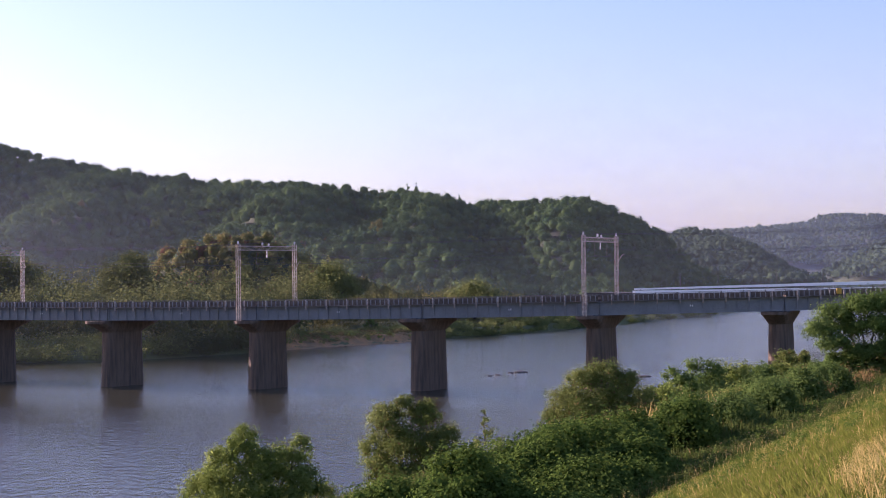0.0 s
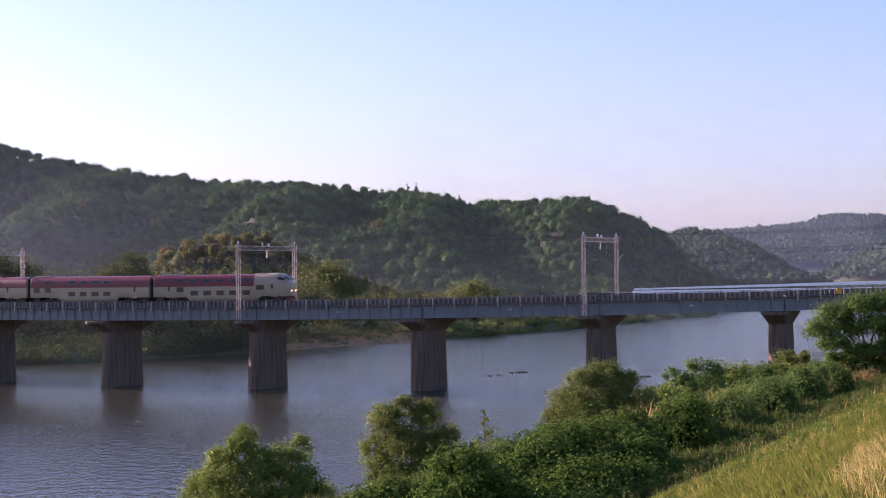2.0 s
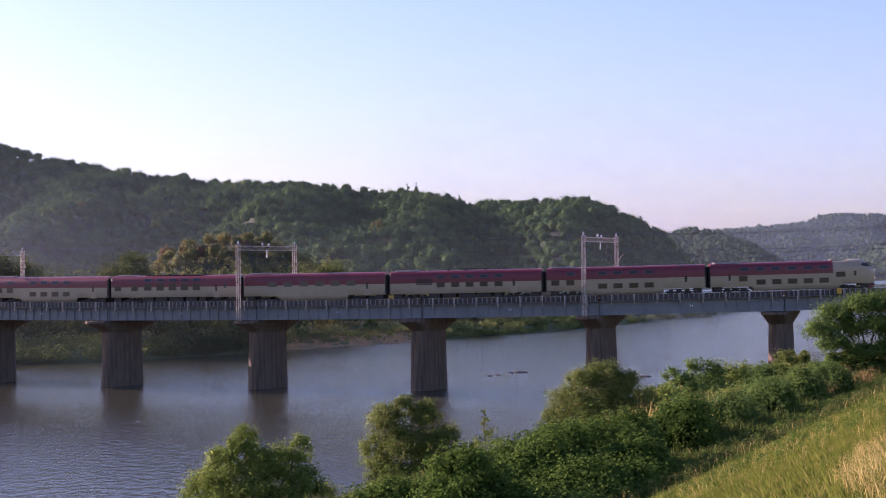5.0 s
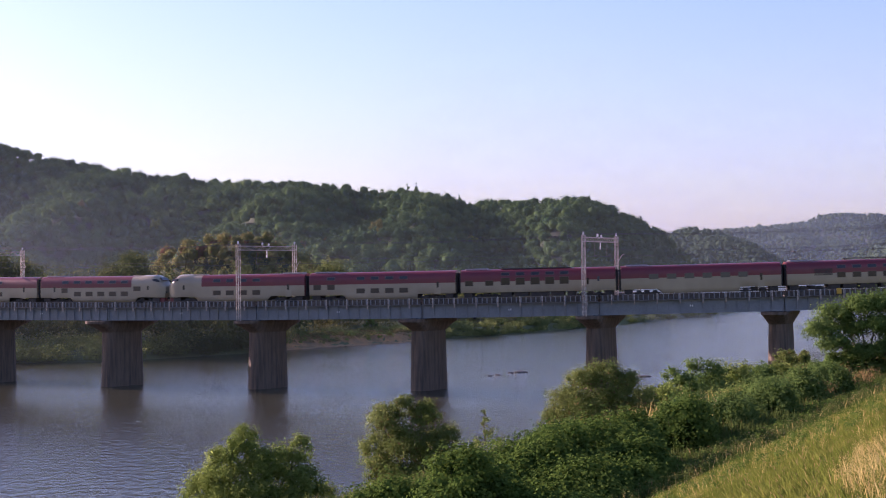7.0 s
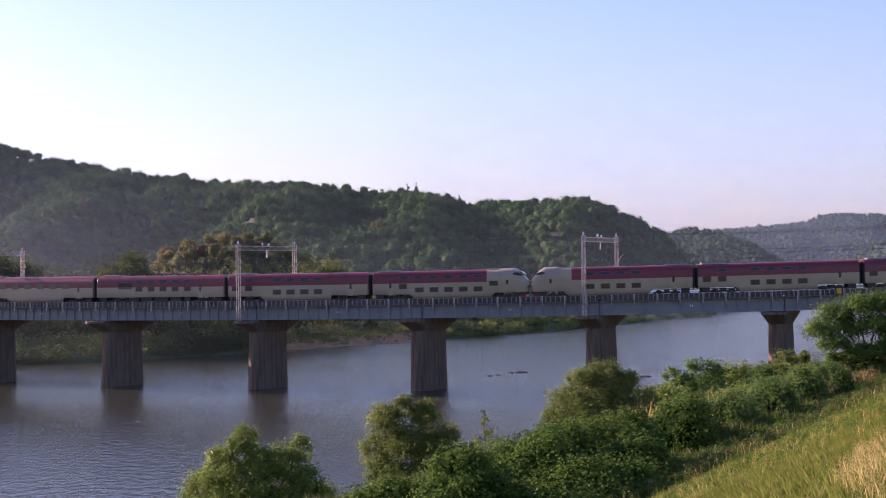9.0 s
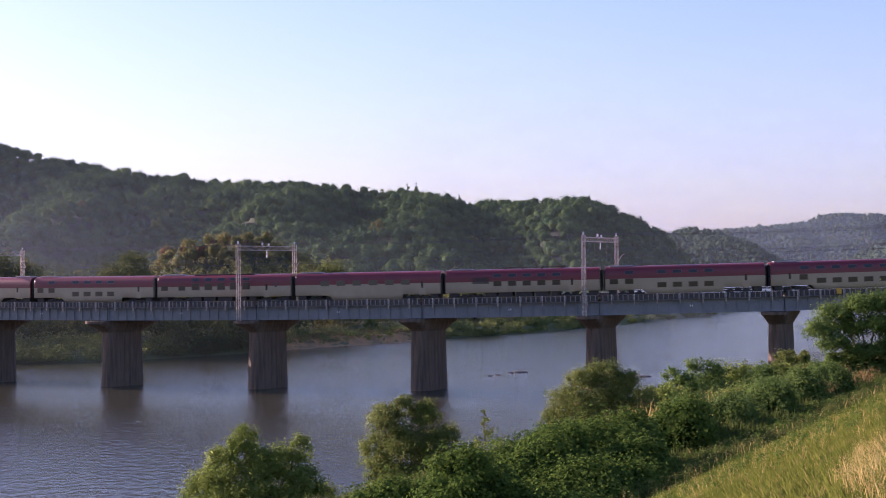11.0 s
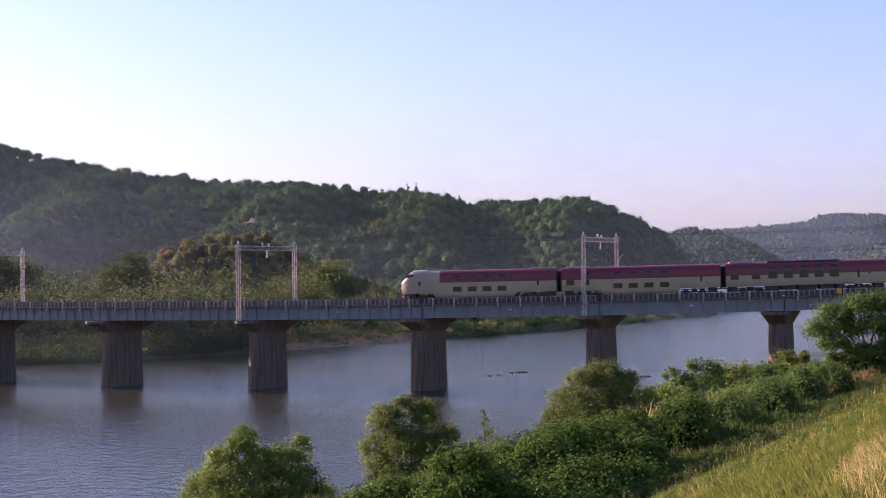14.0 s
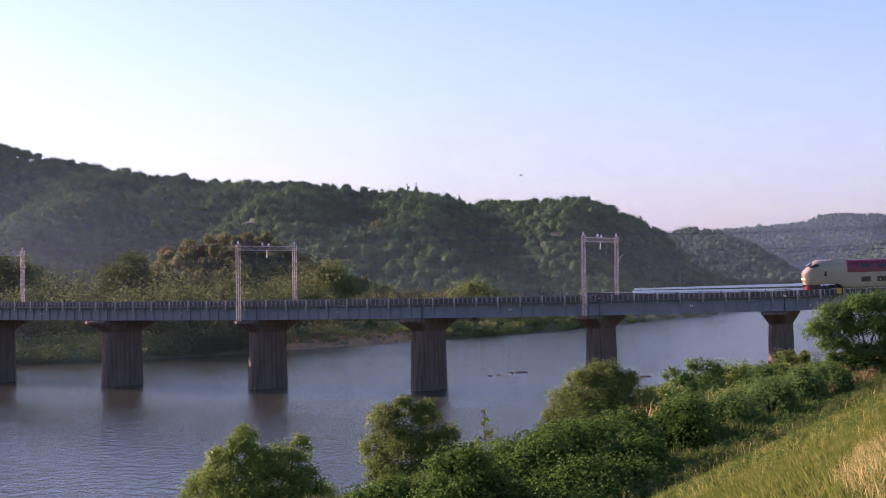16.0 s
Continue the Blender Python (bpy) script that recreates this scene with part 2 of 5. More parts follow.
def np_mesh(name, verts, faces, mat, smooth=False):
    """A mesh from arrays: verts (n, 3), faces (m, 3 or 4)."""
    me = bpy.data.meshes.new(name)
    verts, faces = np.asarray(verts, np.float32), np.asarray(faces, np.int32)
    k = faces.shape[1]
    me.vertices.add(len(verts))
    me.vertices.foreach_set("co", verts.ravel())
    me.loops.add(faces.size)
    me.loops.foreach_set("vertex_index", faces.ravel())
    me.polygons.add(len(faces))
    me.polygons.foreach_set("loop_start", np.arange(0, faces.size, k, dtype=np.int32))
    me.polygons.foreach_set("loop_total", np.full(len(faces), k, np.int32))
    if smooth:
        me.polygons.foreach_set("use_smooth", np.ones(len(faces), bool))
    me.update(calc_edges=True)
    me.materials.append(mat)
    return me


def unit(v):
    return v / np.maximum(np.linalg.norm(v, axis=-1, keepdims=True), 1e-9)


def leaf_quads(rng, centres, normals, length, width, spread=0.5, droop=0.0):
    """Pointed leaves round their centres: each a small folded diamond, its face near to the normal."""
    n = len(centres)
    nn = unit(normals + rng.normal(0, spread, (n, 3)))
    t = rng.normal(0, 1, (n, 3))
    t[:, 2] -= droop
    t = unit(t - nn * (t * nn).sum(1, keepdims=True))
    b = np.cross(nn, t)
    s = rng.uniform(0.7, 1.3, (n, 1))
    ln, wd = length * s / 2, width * s / 2
    q = np.stack([centres - t * ln, centres + b * wd - nn * wd * 0.3, centres + t * ln, centres - b * wd - nn * wd * 0.3], 1)
    return q.reshape(-1, 3), np.arange(4 * n).reshape(-1, 4)


def shell(rng, n, radii, inner=0.55, low=-0.5):
    """Points in the outer part of an ellipsoid, with the ways out of it."""
    d = unit(rng.normal(0, 1, (n, 3)))
    d[:, 2] = np.where(d[:, 2] < low, -d[:, 2], d[:, 2])
    r = rng.uniform(inner, 1.0, (n, 1)) ** 0.6
    return d * r * np.asarray(radii), unit(d / np.asarray(radii))


def joined(parts):
    vs, fs, k = [], [], 0
    for v, f in parts:
        vs.append(v)
        fs.append(f + k)
        k += len(v)
    return np.concatenate(vs), np.concatenate(fs)


def smooth(a, b, x):
    t = np.clip((np.asarray(x, float) - a) / (b - a), 0, 1)
    return t * t * (3 - 2 * t)


def wave(x, y, seed, scale):
    """Smooth noise out of sines, cheap on arrays."""
    r = np.random.RandomState(seed)
    out = 0
    for i in range(6):
        a, p, s = r.uniform(0, 6.28), r.uniform(0, 6.28), r.uniform(0.6, 1.7)
        out = out + np.sin((x * math.cos(a) + y * math.sin(a)) * s / scale * 6.28 + p)
    return out / 6


# ------------------------------------------------------------ the line of the railway
TH, KAP, X0, Y0 = 0.2271, -0.0032, -2.08, 199.78
SPAN = 23.426


def line(s, off=0.0):
    """Place in plan and heading of the railway's centre line at s metres along it; off: metres to the far side."""
    c = min(max(s, -85.0), 75.0)
    a = TH + KAP * c
    x = X0 + (math.sin(a) - math.sin(TH)) / KAP + (s - c) * math.cos(a)
    y = Y0 + (math.cos(a) - math.cos(TH)) / KAP - (s - c) * math.sin(a)
    return x + off * math.sin(a), y + off * math.cos(a), a


def soffit(s):
    """Height of the girders' underside."""
    c = min(max(s, -85.0), 75.0) / 100
    return 9.448 + 0.944 * c + 0.9575 * c * c


RAIL_TOP = 2.55            # above the girders' underside


# ------------------------------------------------------------ ground and water
SHORE_FAR = ((-400, 262), (-95, 268), (-61, 274), (-41, 294), (-31, 312), (-10, 336), (2, 356), (24, 384), (55, 440), (86, 500), (140, 600), (260, 760), (700, 1200), (2500, 2600))


def ground_height(x, y):
    x, y = np.asarray(x, float), np.asarray(y, float)
    d = 0.897 * x - 0.44 * y                      # across the levee, rising to the camera's side
    shore = -48 + 1.5 * wave(x, y, 3, 60)
    crest = 14.2 - 4.2 * smooth(125, 175, y)
    z = np.clip(5.0 + (d + 22) * 0.46, None, crest)
    berm = 4.2 * smooth(0, 16, d - shore) + 0.8 * smooth(-27, -22, d)
    near = np.where(d > -22, z, berm)
    near = np.where(d < shore, -2.5 * smooth(0, 14, shore - d), near)
    fs = np.interp(x, [p[0] for p in SHORE_FAR], [p[1] for p in SHORE_FAR]) + 1.5 * wave(x, y, 5, 25)
    far = -2.5 + 2.5 * smooth(-14, 0, y - fs) + 1.6 * smooth(0, 7, y - fs) + 2.0 * smooth(10, 90, y - fs)
    far = far + 0.25 * wave(x, y, 8, 18) * smooth(2, 10, y - fs)
    return np.where(y > fs - 14, np.maximum(far, near), near)


def grid_mesh(name, xs, ys, height, mat):
    gx, gy = np.meshgrid(xs, ys)
    gz = height(gx, gy)
    v = np.stack([gx, gy, gz], -1).reshape(-1, 3)
    nx, ny = len(xs), len(ys)
    i = np.arange(nx * ny).reshape(ny, nx)
    f = np.stack([i[:-1, :-1], i[:-1, 1:], i[1:, 1:], i[1:, :-1]], -1).reshape(-1, 4)
    return np_mesh(name, v, f, mat, True)


xs = np.concatenate([np.linspace(-3500, -200, 34), np.arange(-195, 200, 2.5), np.linspace(205, 3500, 34)])
ys = np.concatenate([np.linspace(-1500, -60, 10), np.arange(-55, 420, 2.5), np.linspace(424, 700, 60), np.linspace(720, 4500, 40)])
ground = tagged(new("ground", grid_mesh("ground", xs, ys, ground_height, SOIL)), "grassy river banks and flood plain soil", "ground", kind="structure")
water = new("water", np_mesh("water", [(-3500, -1500, 0), (3500, -1500, 0), (3500, 4500, 0), (-3500, 4500, 0)], [(0, 1, 2, 3)], WATER))
tagged(water, "calm grey-blue river water with fine ripples", "river", kind="structure")

# ------------------------------------------------------------ wooded hills
def hill_height(ridge, y_foot, y_ridge, seed, spur, taper):
    rx, rz = [p[0] for p in ridge], [p[1] for p in ridge]

    def height(x, y):
        x, y = np.asarray(x, float), np.asarray(y, float)
        t = (y - y_foot) / (y_ridge - y_foot)
        warp = spur * 1.5 * wave(x * 0.6, y, seed, 170) * np.clip(1 - t, 0, 1)
        side = 0.26 * np.maximum(y_ridge - y, 0) * smooth(20, 80, x) if taper else 0.0
        top = np.interp(x + warp + side, rx, rz)
        up = np.where(t < 1, np.clip(t, 0, 1) ** 0.85, np.clip(1 - (t - 1) * 0.7, 0, 1))
        z = top * up + spur * 0.62 * (wave(x, y * 0.35, seed + 1, 80) + 0.35 * wave(x, y, seed + 2, 34)) * np.sin(np.clip(t, 0, 1) * 3.14)
        z = np.maximum(z - 2.0, 0) * np.where(top < 1, 0, 1)
        return np.where(z > 0.5, z + 2.0, -4.0)
    return height


def hill(name, label, ridge, y_foot, y_ridge, seed, spur, step, mat=None, taper=False):
    h = hill_height(ridge, y_foot, y_ridge, seed, spur, taper)
    xs = np.arange(ridge[0][0], ridge[-1][0] + step, step)
    ys = np.arange(y_foot - step, y_ridge + (y_ridge - y_foot) * 0.9, step)
    tagged(new(name, grid_mesh(name, xs, ys, h, mat or HILLSOIL)), label, "hill", kind="structure")
    return h


def forest(name, label, height, x_range, y_range, spacing, radius, leaves, leaf, mat, seed, keep=None):
    """A wood of crowns on a slope: each a lumpy dome under its own leaf clumps, some tall and pointed."""
    rng = np.random.RandomState(seed)
    gx, gy = np.meshgrid(np.arange(*x_range, spacing), np.arange(*y_range, spacing * 1.15))
    x = (gx + rng.uniform(-0.5, 0.5, gx.shape) * spacing).ravel()
    y = (gy + rng.uniform(-0.5, 0.5, gx.shape) * spacing).ravel()
    z = height(x, y)
    ok = z > 3.0
    if keep is not None:
        ok &= keep(x, y)
    x, y, z = x[ok], y[ok], z[ok]
    n = len(x)
    size = radius * np.clip(rng.lognormal(0, 0.22, n), 0.5, 1.45)
    tall = rng.uniform(0.75, 1.2, n)
    pointed = rng.uniform(0, 1, n) < 0.06
    size, tall = np.where(pointed, size * 0.72, size), np.where(pointed, tall * 1.75, tall)
    lift = size * 0.8 + rng.uniform(0.5, 1.1, n) * radius
    ph = rng.uniform(0, 6.28, (3, n, 1))

    def place(d, r):
        """From directions to points of the crowns' skins."""
        lump = 1 + 0.20 * np.sin(d[..., 0] * 4.6 + ph[0]) * np.sin(d[..., 1] * 4.6 + ph[1]) + 0.10 * np.sin(d[..., 2] * 6 + ph[2])
        slim = 1 - np.where(pointed, 0.55, 0.0)[:, None] * np.clip(d[..., 2], 0, 1)
        c = d * (lump * r)[..., None] * size[:, None, None]
        c[..., :2] *= slim[..., None]
        c[..., 2] = c[..., 2] * tall[:, None] + lift[:, None]
        return c + np.stack([x, y, z], -1)[:, None]
    d = unit(rng.normal(0, 1, (n, leaves, 3)))
    d[..., 2] = np.abs(d[..., 2]) * 1.15 - 0.25
    d = unit(d)
    c = place(d, rng.uniform(0.80, 1.04, (n, leaves)))
    v, f = leaf_quads(rng, c.reshape(-1, 3), d.reshape(-1, 3), leaf, leaf * 0.8, 0.45)
    around, rows = 7, np.radians((-45, 0, 40, 84))
    a, e = np.meshgrid(np.arange(around) * 6.2832 / around, rows)
    skin = np.stack([np.cos(a) * np.cos(e), np.sin(a) * np.cos(e), np.sin(e)], -1).reshape(1, -1, 3)
    dome = place(np.repeat(skin, n, 0), rng.uniform(0.66, 0.82, (n, skin.shape[1])))
    i = np.arange(around)
    quads = np.concatenate([np.stack([k * around + i, k * around + (i + 1) % around, (k + 1) * around + (i + 1) % around, (k + 1) * around + i], -1) for k in range(len(rows) - 1)])
    v, f = joined([(v, f), (dome.reshape(-1, 3), (quads[None] + skin.shape[1] * np.arange(n)[:, None, None]).reshape(-1, 4))])
    tagged(new(name, np_mesh(name, v, f, mat)), label, "forest", kind="stuff")
    return x, y, z


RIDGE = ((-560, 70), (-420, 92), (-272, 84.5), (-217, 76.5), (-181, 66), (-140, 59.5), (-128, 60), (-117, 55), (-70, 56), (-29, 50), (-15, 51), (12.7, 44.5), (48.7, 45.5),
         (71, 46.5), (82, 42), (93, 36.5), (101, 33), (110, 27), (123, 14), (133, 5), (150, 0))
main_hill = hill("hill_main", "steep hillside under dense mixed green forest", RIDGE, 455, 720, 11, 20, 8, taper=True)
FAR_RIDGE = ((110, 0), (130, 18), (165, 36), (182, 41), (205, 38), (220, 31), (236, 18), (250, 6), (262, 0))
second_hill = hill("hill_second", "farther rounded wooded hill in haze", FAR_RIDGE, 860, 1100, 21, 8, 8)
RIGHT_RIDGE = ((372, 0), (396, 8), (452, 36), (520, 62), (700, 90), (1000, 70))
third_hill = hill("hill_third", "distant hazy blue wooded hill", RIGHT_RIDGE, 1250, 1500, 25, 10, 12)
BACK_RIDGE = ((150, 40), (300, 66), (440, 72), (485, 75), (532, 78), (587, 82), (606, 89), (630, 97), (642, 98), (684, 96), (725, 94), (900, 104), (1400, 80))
# blue-grey base colour carries the haze of distance
BACKDROP = material("hazed_wooded_slope", (0.030, 0.050, 0.055), 0.95, second=(0.055, 0.075, 0.075), scale=0.012, fine=0.09, bump=4.0)
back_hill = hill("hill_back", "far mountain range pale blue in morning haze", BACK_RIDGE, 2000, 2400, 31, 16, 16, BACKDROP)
forest("hillside_forest", "dense green broadleaf forest covering the hillside", main_hill, (-290, 140), (456, 728), 3.9, 2.35, 66, 0.70, FOREST, 1)
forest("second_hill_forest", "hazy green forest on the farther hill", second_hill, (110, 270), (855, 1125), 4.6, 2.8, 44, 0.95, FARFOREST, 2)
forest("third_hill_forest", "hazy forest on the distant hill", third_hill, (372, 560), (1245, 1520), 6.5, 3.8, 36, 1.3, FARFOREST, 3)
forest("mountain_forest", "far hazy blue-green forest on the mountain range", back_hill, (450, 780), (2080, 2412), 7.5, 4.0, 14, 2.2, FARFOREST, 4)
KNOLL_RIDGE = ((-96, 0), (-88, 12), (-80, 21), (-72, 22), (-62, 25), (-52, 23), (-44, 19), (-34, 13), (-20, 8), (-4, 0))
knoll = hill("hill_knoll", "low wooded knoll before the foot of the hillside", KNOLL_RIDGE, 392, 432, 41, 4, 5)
forest("knoll_forest", "olive-green and rusty brown trees on the low knoll", knoll, (-96, -2), (390, 446), 3.3, 1.9, 110, 0.5, KNOLL, 8)


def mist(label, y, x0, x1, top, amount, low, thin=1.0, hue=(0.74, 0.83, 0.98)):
    """One flat see-through sheet across the valley, added to imitate haze."""
    me = np_mesh("haze_sheet", [(x0, y, -2), (x1, y, -2), (x1, y, top), (x0, y, top)], [(0, 1, 2, 3)], haze_sheet_material("thin_haze", amount, low, top, thin, hue))
    tagged(new("haze_sheet", me), label, "mist", kind="stuff")


# sheets added to pale what lies behind them; the farthest are tinted bluer
mist("thin pale haze sheet before the wooded hillside", 447, -900, 900, 130, 0.068, 10, 0.7)
mist("low haze sheet added to pale the far shore", 258, -420, 40, 30, 0.04, 5, 0.0)
mist("low haze sheet added to pale the far flood plain", 386, -420, 40, 48, 0.035, 4, 0.0)
mist("pale haze sheet in the side valley", 850, -1200, 1200, 150, 0.018, 30)
mist("pale blue haze sheet in front of the far hills", 1200, -1500, 1500, 170, 0.04, 40, hue=(0.60, 0.74, 1.0))
mist("dense pale blue haze sheet before the mountains", 1850, -2500, 2500, 330, 0.052, 90, hue=(0.52, 0.68, 1.0))

# sheet standing for low cloud, also tinting the sky above the mountains bluer
mist("lavender sheet for low cloud and bluer sky behind the mountains", 2800, -3300, 3400, 620, 0.035, 40, 7.0, hue=(0.50, 0.62, 0.98))


# ------------------------------------------------------------ railway bridge
def bridge_span():
    """One span of the double-track deck girder: x along it from 0, y to the far side, z from the underside."""
    span = tagged(new("bridge_span"), "grey steel plate girder span carrying two tracks", "bridge span", "spans of the railway bridge")
    stiff = bm_mesh("stiffener", box(-0.05, 0.05, -0.17, 0.0, 0.37, 1.98), GIRDER)
    gap = 0.05
    for y in (-3.45, -0.75, 0.75, 3.45):
        bm = bmesh.new()
        gap = 0.05 - 0.13 * (y < 0) * abs(y) / 3.45
        add_box(bm, gap, SPAN - gap, y - 0.012, y + 0.012, 0.35, 2.03)
        add_box(bm, gap, SPAN - gap, y - 0.20, y + 0.20, 0.30, 0.35)
        add_box(bm, gap, SPAN - gap, y - 0.20, y + 0.20, 2.03, 2.09)
        add_box(bm, gap, SPAN - gap, y - 0.03, y + 0.03, 0.35, 0.50)
        add_box(bm, gap, SPAN - gap, y - 0.03, y + 0.03, 1.88, 2.03)
        g = part("plate_girder", bm, span, mats=GIRDER)
        if y == -3.45:
            for i in range(17):
                part("stiffener", stiff, g, at=pose(gap + 0.08 + i * (SPAN - 2 * gap - 0.16) / 16, y - 0.012, 0))
    sleeper = bm_mesh("sleeper", box(-0.11, 0.11, -1.45, 1.45, 2.09, 2.33, 0.015), WOOD)
    for ty in (-2.05, 2.05):
        for r in (-0.53, 0.53):
            bm = box(0.02, SPAN - 0.02, ty + r - 0.035, ty + r + 0.035, RAIL_TOP - 0.04, RAIL_TOP)
            add_box(bm, 0.02, SPAN - 0.02, ty + r - 0.01, ty + r + 0.01, 2.36, RAIL_TOP - 0.04)
            add_box(bm, 0.02, SPAN - 0.02, ty + r - 0.06, ty + r + 0.06, 2.33, 2.36)
            part("rail", bm, span, mats=RAIL)
        for i in range(36):
            part("sleeper", sleeper, span, at=pose(0.33 + i * 0.65, ty, 0))
    for side in (-1, 1):
        y = side * 4.15
        walkway = part("walkway", box(0.05, SPAN - 0.05, min(y, y - side * 0.6), max(y, y - side * 0.6), 2.10, 2.16), span, mats=STEEL)
        bm = bmesh.new()
        for z in (2.92,):
            add_box(bm, 0.02, SPAN - 0.02, y - 0.03, y + 0.03, z - 0.03, z + 0.03)
        part("handrail", bm, span, mats=STEEL)
        # board added only so that the gaps between the balusters look dark
        part("guard_timber", box(0.05, SPAN - 0.05, y - side * 0.62 - 0.05, y - side * 0.62 + 0.05, 2.16, 2.74), span, "dark backing board added behind the railing", mats=WOOD)
        post = bmesh.new()
        add_box(post, -0.07, 0.07, -0.07, 0.07, 1.62, 2.98)
        add_box(post, -0.05, 0.05, min(0, -side * 0.6), max(0, -side * 0.6), 1.98, 2.10)
        post = bm_mesh("railing_post", post, POST if side < 0 else STEEL)
        for i in range(8):
            part("railing_post", post, span, at=pose(1.45 + i * 2.93, y, 0))
        if side < 0:
            bal = bm_mesh("baluster", box(-0.06, 0.06, -0.05, 0.05, 2.16, 2.86), GIRDER)
            for i in range(36):
                part("baluster", bal, walkway, at=pose(0.33 + i * 0.65, y, 0))
    plate = box(-0.20, 0.20, -3.49, -3.475, 1.15, 1.38)
    part("data_plate", plate, span, "small pale painted data plate", at=pose(SPAN * 0.5, 0, 0), mats=PORCELAIN)
    bm = bmesh.new()
    for i in range(7):
        x = 1.2 + i * (SPAN - 2.4) / 6
        for a, b in ((-3.45, -0.75), (0.75, 3.45)):
            add_bar(bm, (x, a, 0.5), (x, b, 1.85), 0.05, 4)
            add_bar(bm, (x, a, 1.85), (x, b, 0.5), 0.05, 4)
            add_bar(bm, (x, a, 0.45), (x, b, 0.45), 0.06, 4)
    tagged(part("cross_bracing", bm, span, mats=GIRDER), kind="stuff")
    return span


def chord(s0, s1, off=0.0):
    """The pose of a straight piece from s0 to s1 along the line, its origin at s0."""
    ax, ay, _ = line(s0, off)
    bx, by, _ = line(s1, off)
    az, bz = soffit(s0), soffit(s1)
    flat = math.hypot(bx - ax, by - ay)
    return Matrix.Translation((ax, ay, az)) @ Matrix.Rotation(math.atan2(by - ay, bx - ax), 4, "Z") @ Matrix.Rotation(-math.atan2(bz - az, flat), 4, "Y")


SKEW = 0.35


def bridge_pier():
    """Concrete pier: origin at the underside of the girders; x along the railway turned by the skew, y across."""
    pier = tagged(new("bridge_pier"), "stained brown concrete bridge pier with flared cap", "bridge pier", "piers of the railway bridge")

    def ring(hl, hw, z, n=7):
        pts = []
        for e in (-1, 1):
            for i in range(n):
                a = math.pi * (i / (n - 1) - 0.5) * e
                pts.append((hw * math.sin(a + (0 if e > 0 else 0)) * (1 if e > 0 else 1), e * (hl - hw) + e * hw * math.cos(a), z))
        return sorted(pts, key=lambda p: math.atan2(p[1], p[0]))

    def loft(levels):
        bm = bmesh.new()
        prev = None
        for hl, hw, z in levels:
            vs = [bm.verts.new(p) for p in ring(hl, hw, z)]
            if prev:
                for i in range(len(vs)):
                    bm.faces.new((prev[i], prev[(i + 1) % len(vs)], vs[(i + 1) % len(vs)], vs[i]))
            else:
                bm.faces.new(vs[::-1])
            prev = vs
        bm.faces.new(prev)
        bmesh.ops.recalc_face_normals(bm, faces=bm.faces)
        return bm
    part("stem", loft(((3.50, 1.50, -13.0), (3.40, 1.43, -9.6), (3.22, 1.22, -2.6), (3.20, 1.20, -1.75))), pier, mats=CONCRETE)
    part("cap", loft(((3.20, 1.20, -1.75), (4.3, 1.45, -1.1), (5.8, 1.62, -0.50), (6.0, 1.68, -0.45), (6.0, 1.68, -0.08))), pier, "flared concrete pier cap", mats=CONCRETE)
    bear = bm_mesh("bearing", box(-0.25, 0.25, -0.3, 0.3, -0.08, 0.0), DARKSTEEL)
    for x in (-0.45, 0.45):
        for y in (-3.45, -0.75, 0.75, 3.45):
            part("bearing", bear, pier, at=pose(x - y * math.sin(SKEW), y, 0))
    return pier


def lattice_post(height, width, bays):
    """Four angle bars and the lacing between them."""
    bm = bmesh.new()
    h = width / 2
    for sx in (-1, 1):
        for sy in (-1, 1):
            add_box(bm, sx * h - 0.035, sx * h + 0.035, sy * h - 0.035, sy * h + 0.035, 0, height)
    for i in range(bays):
        z0, z1 = height * i / bays, height * (i + 1) / bays
        e = 1 if i % 2 else -1
        for s in (-1, 1):
            add_bar(bm, (-h * e, s * h, z0), (h * e, s * h, z1), 0.028, 4)
            add_bar(bm, (s * h, -h * e, z0), (s * h, h * e, z1), 0.028, 4)
    return bm


def insulator_string(n=6, r=0.10, pitch=0.14):
    bm = bmesh.new()
    for i in range(n):
        bmesh.ops.create_cone(bm, cap_ends=True, segments=10, radius1=r, radius2=r * 0.45, depth=pitch * 0.8, matrix=Matrix.Translation((0, 0, -i * pitch)))
    return bm


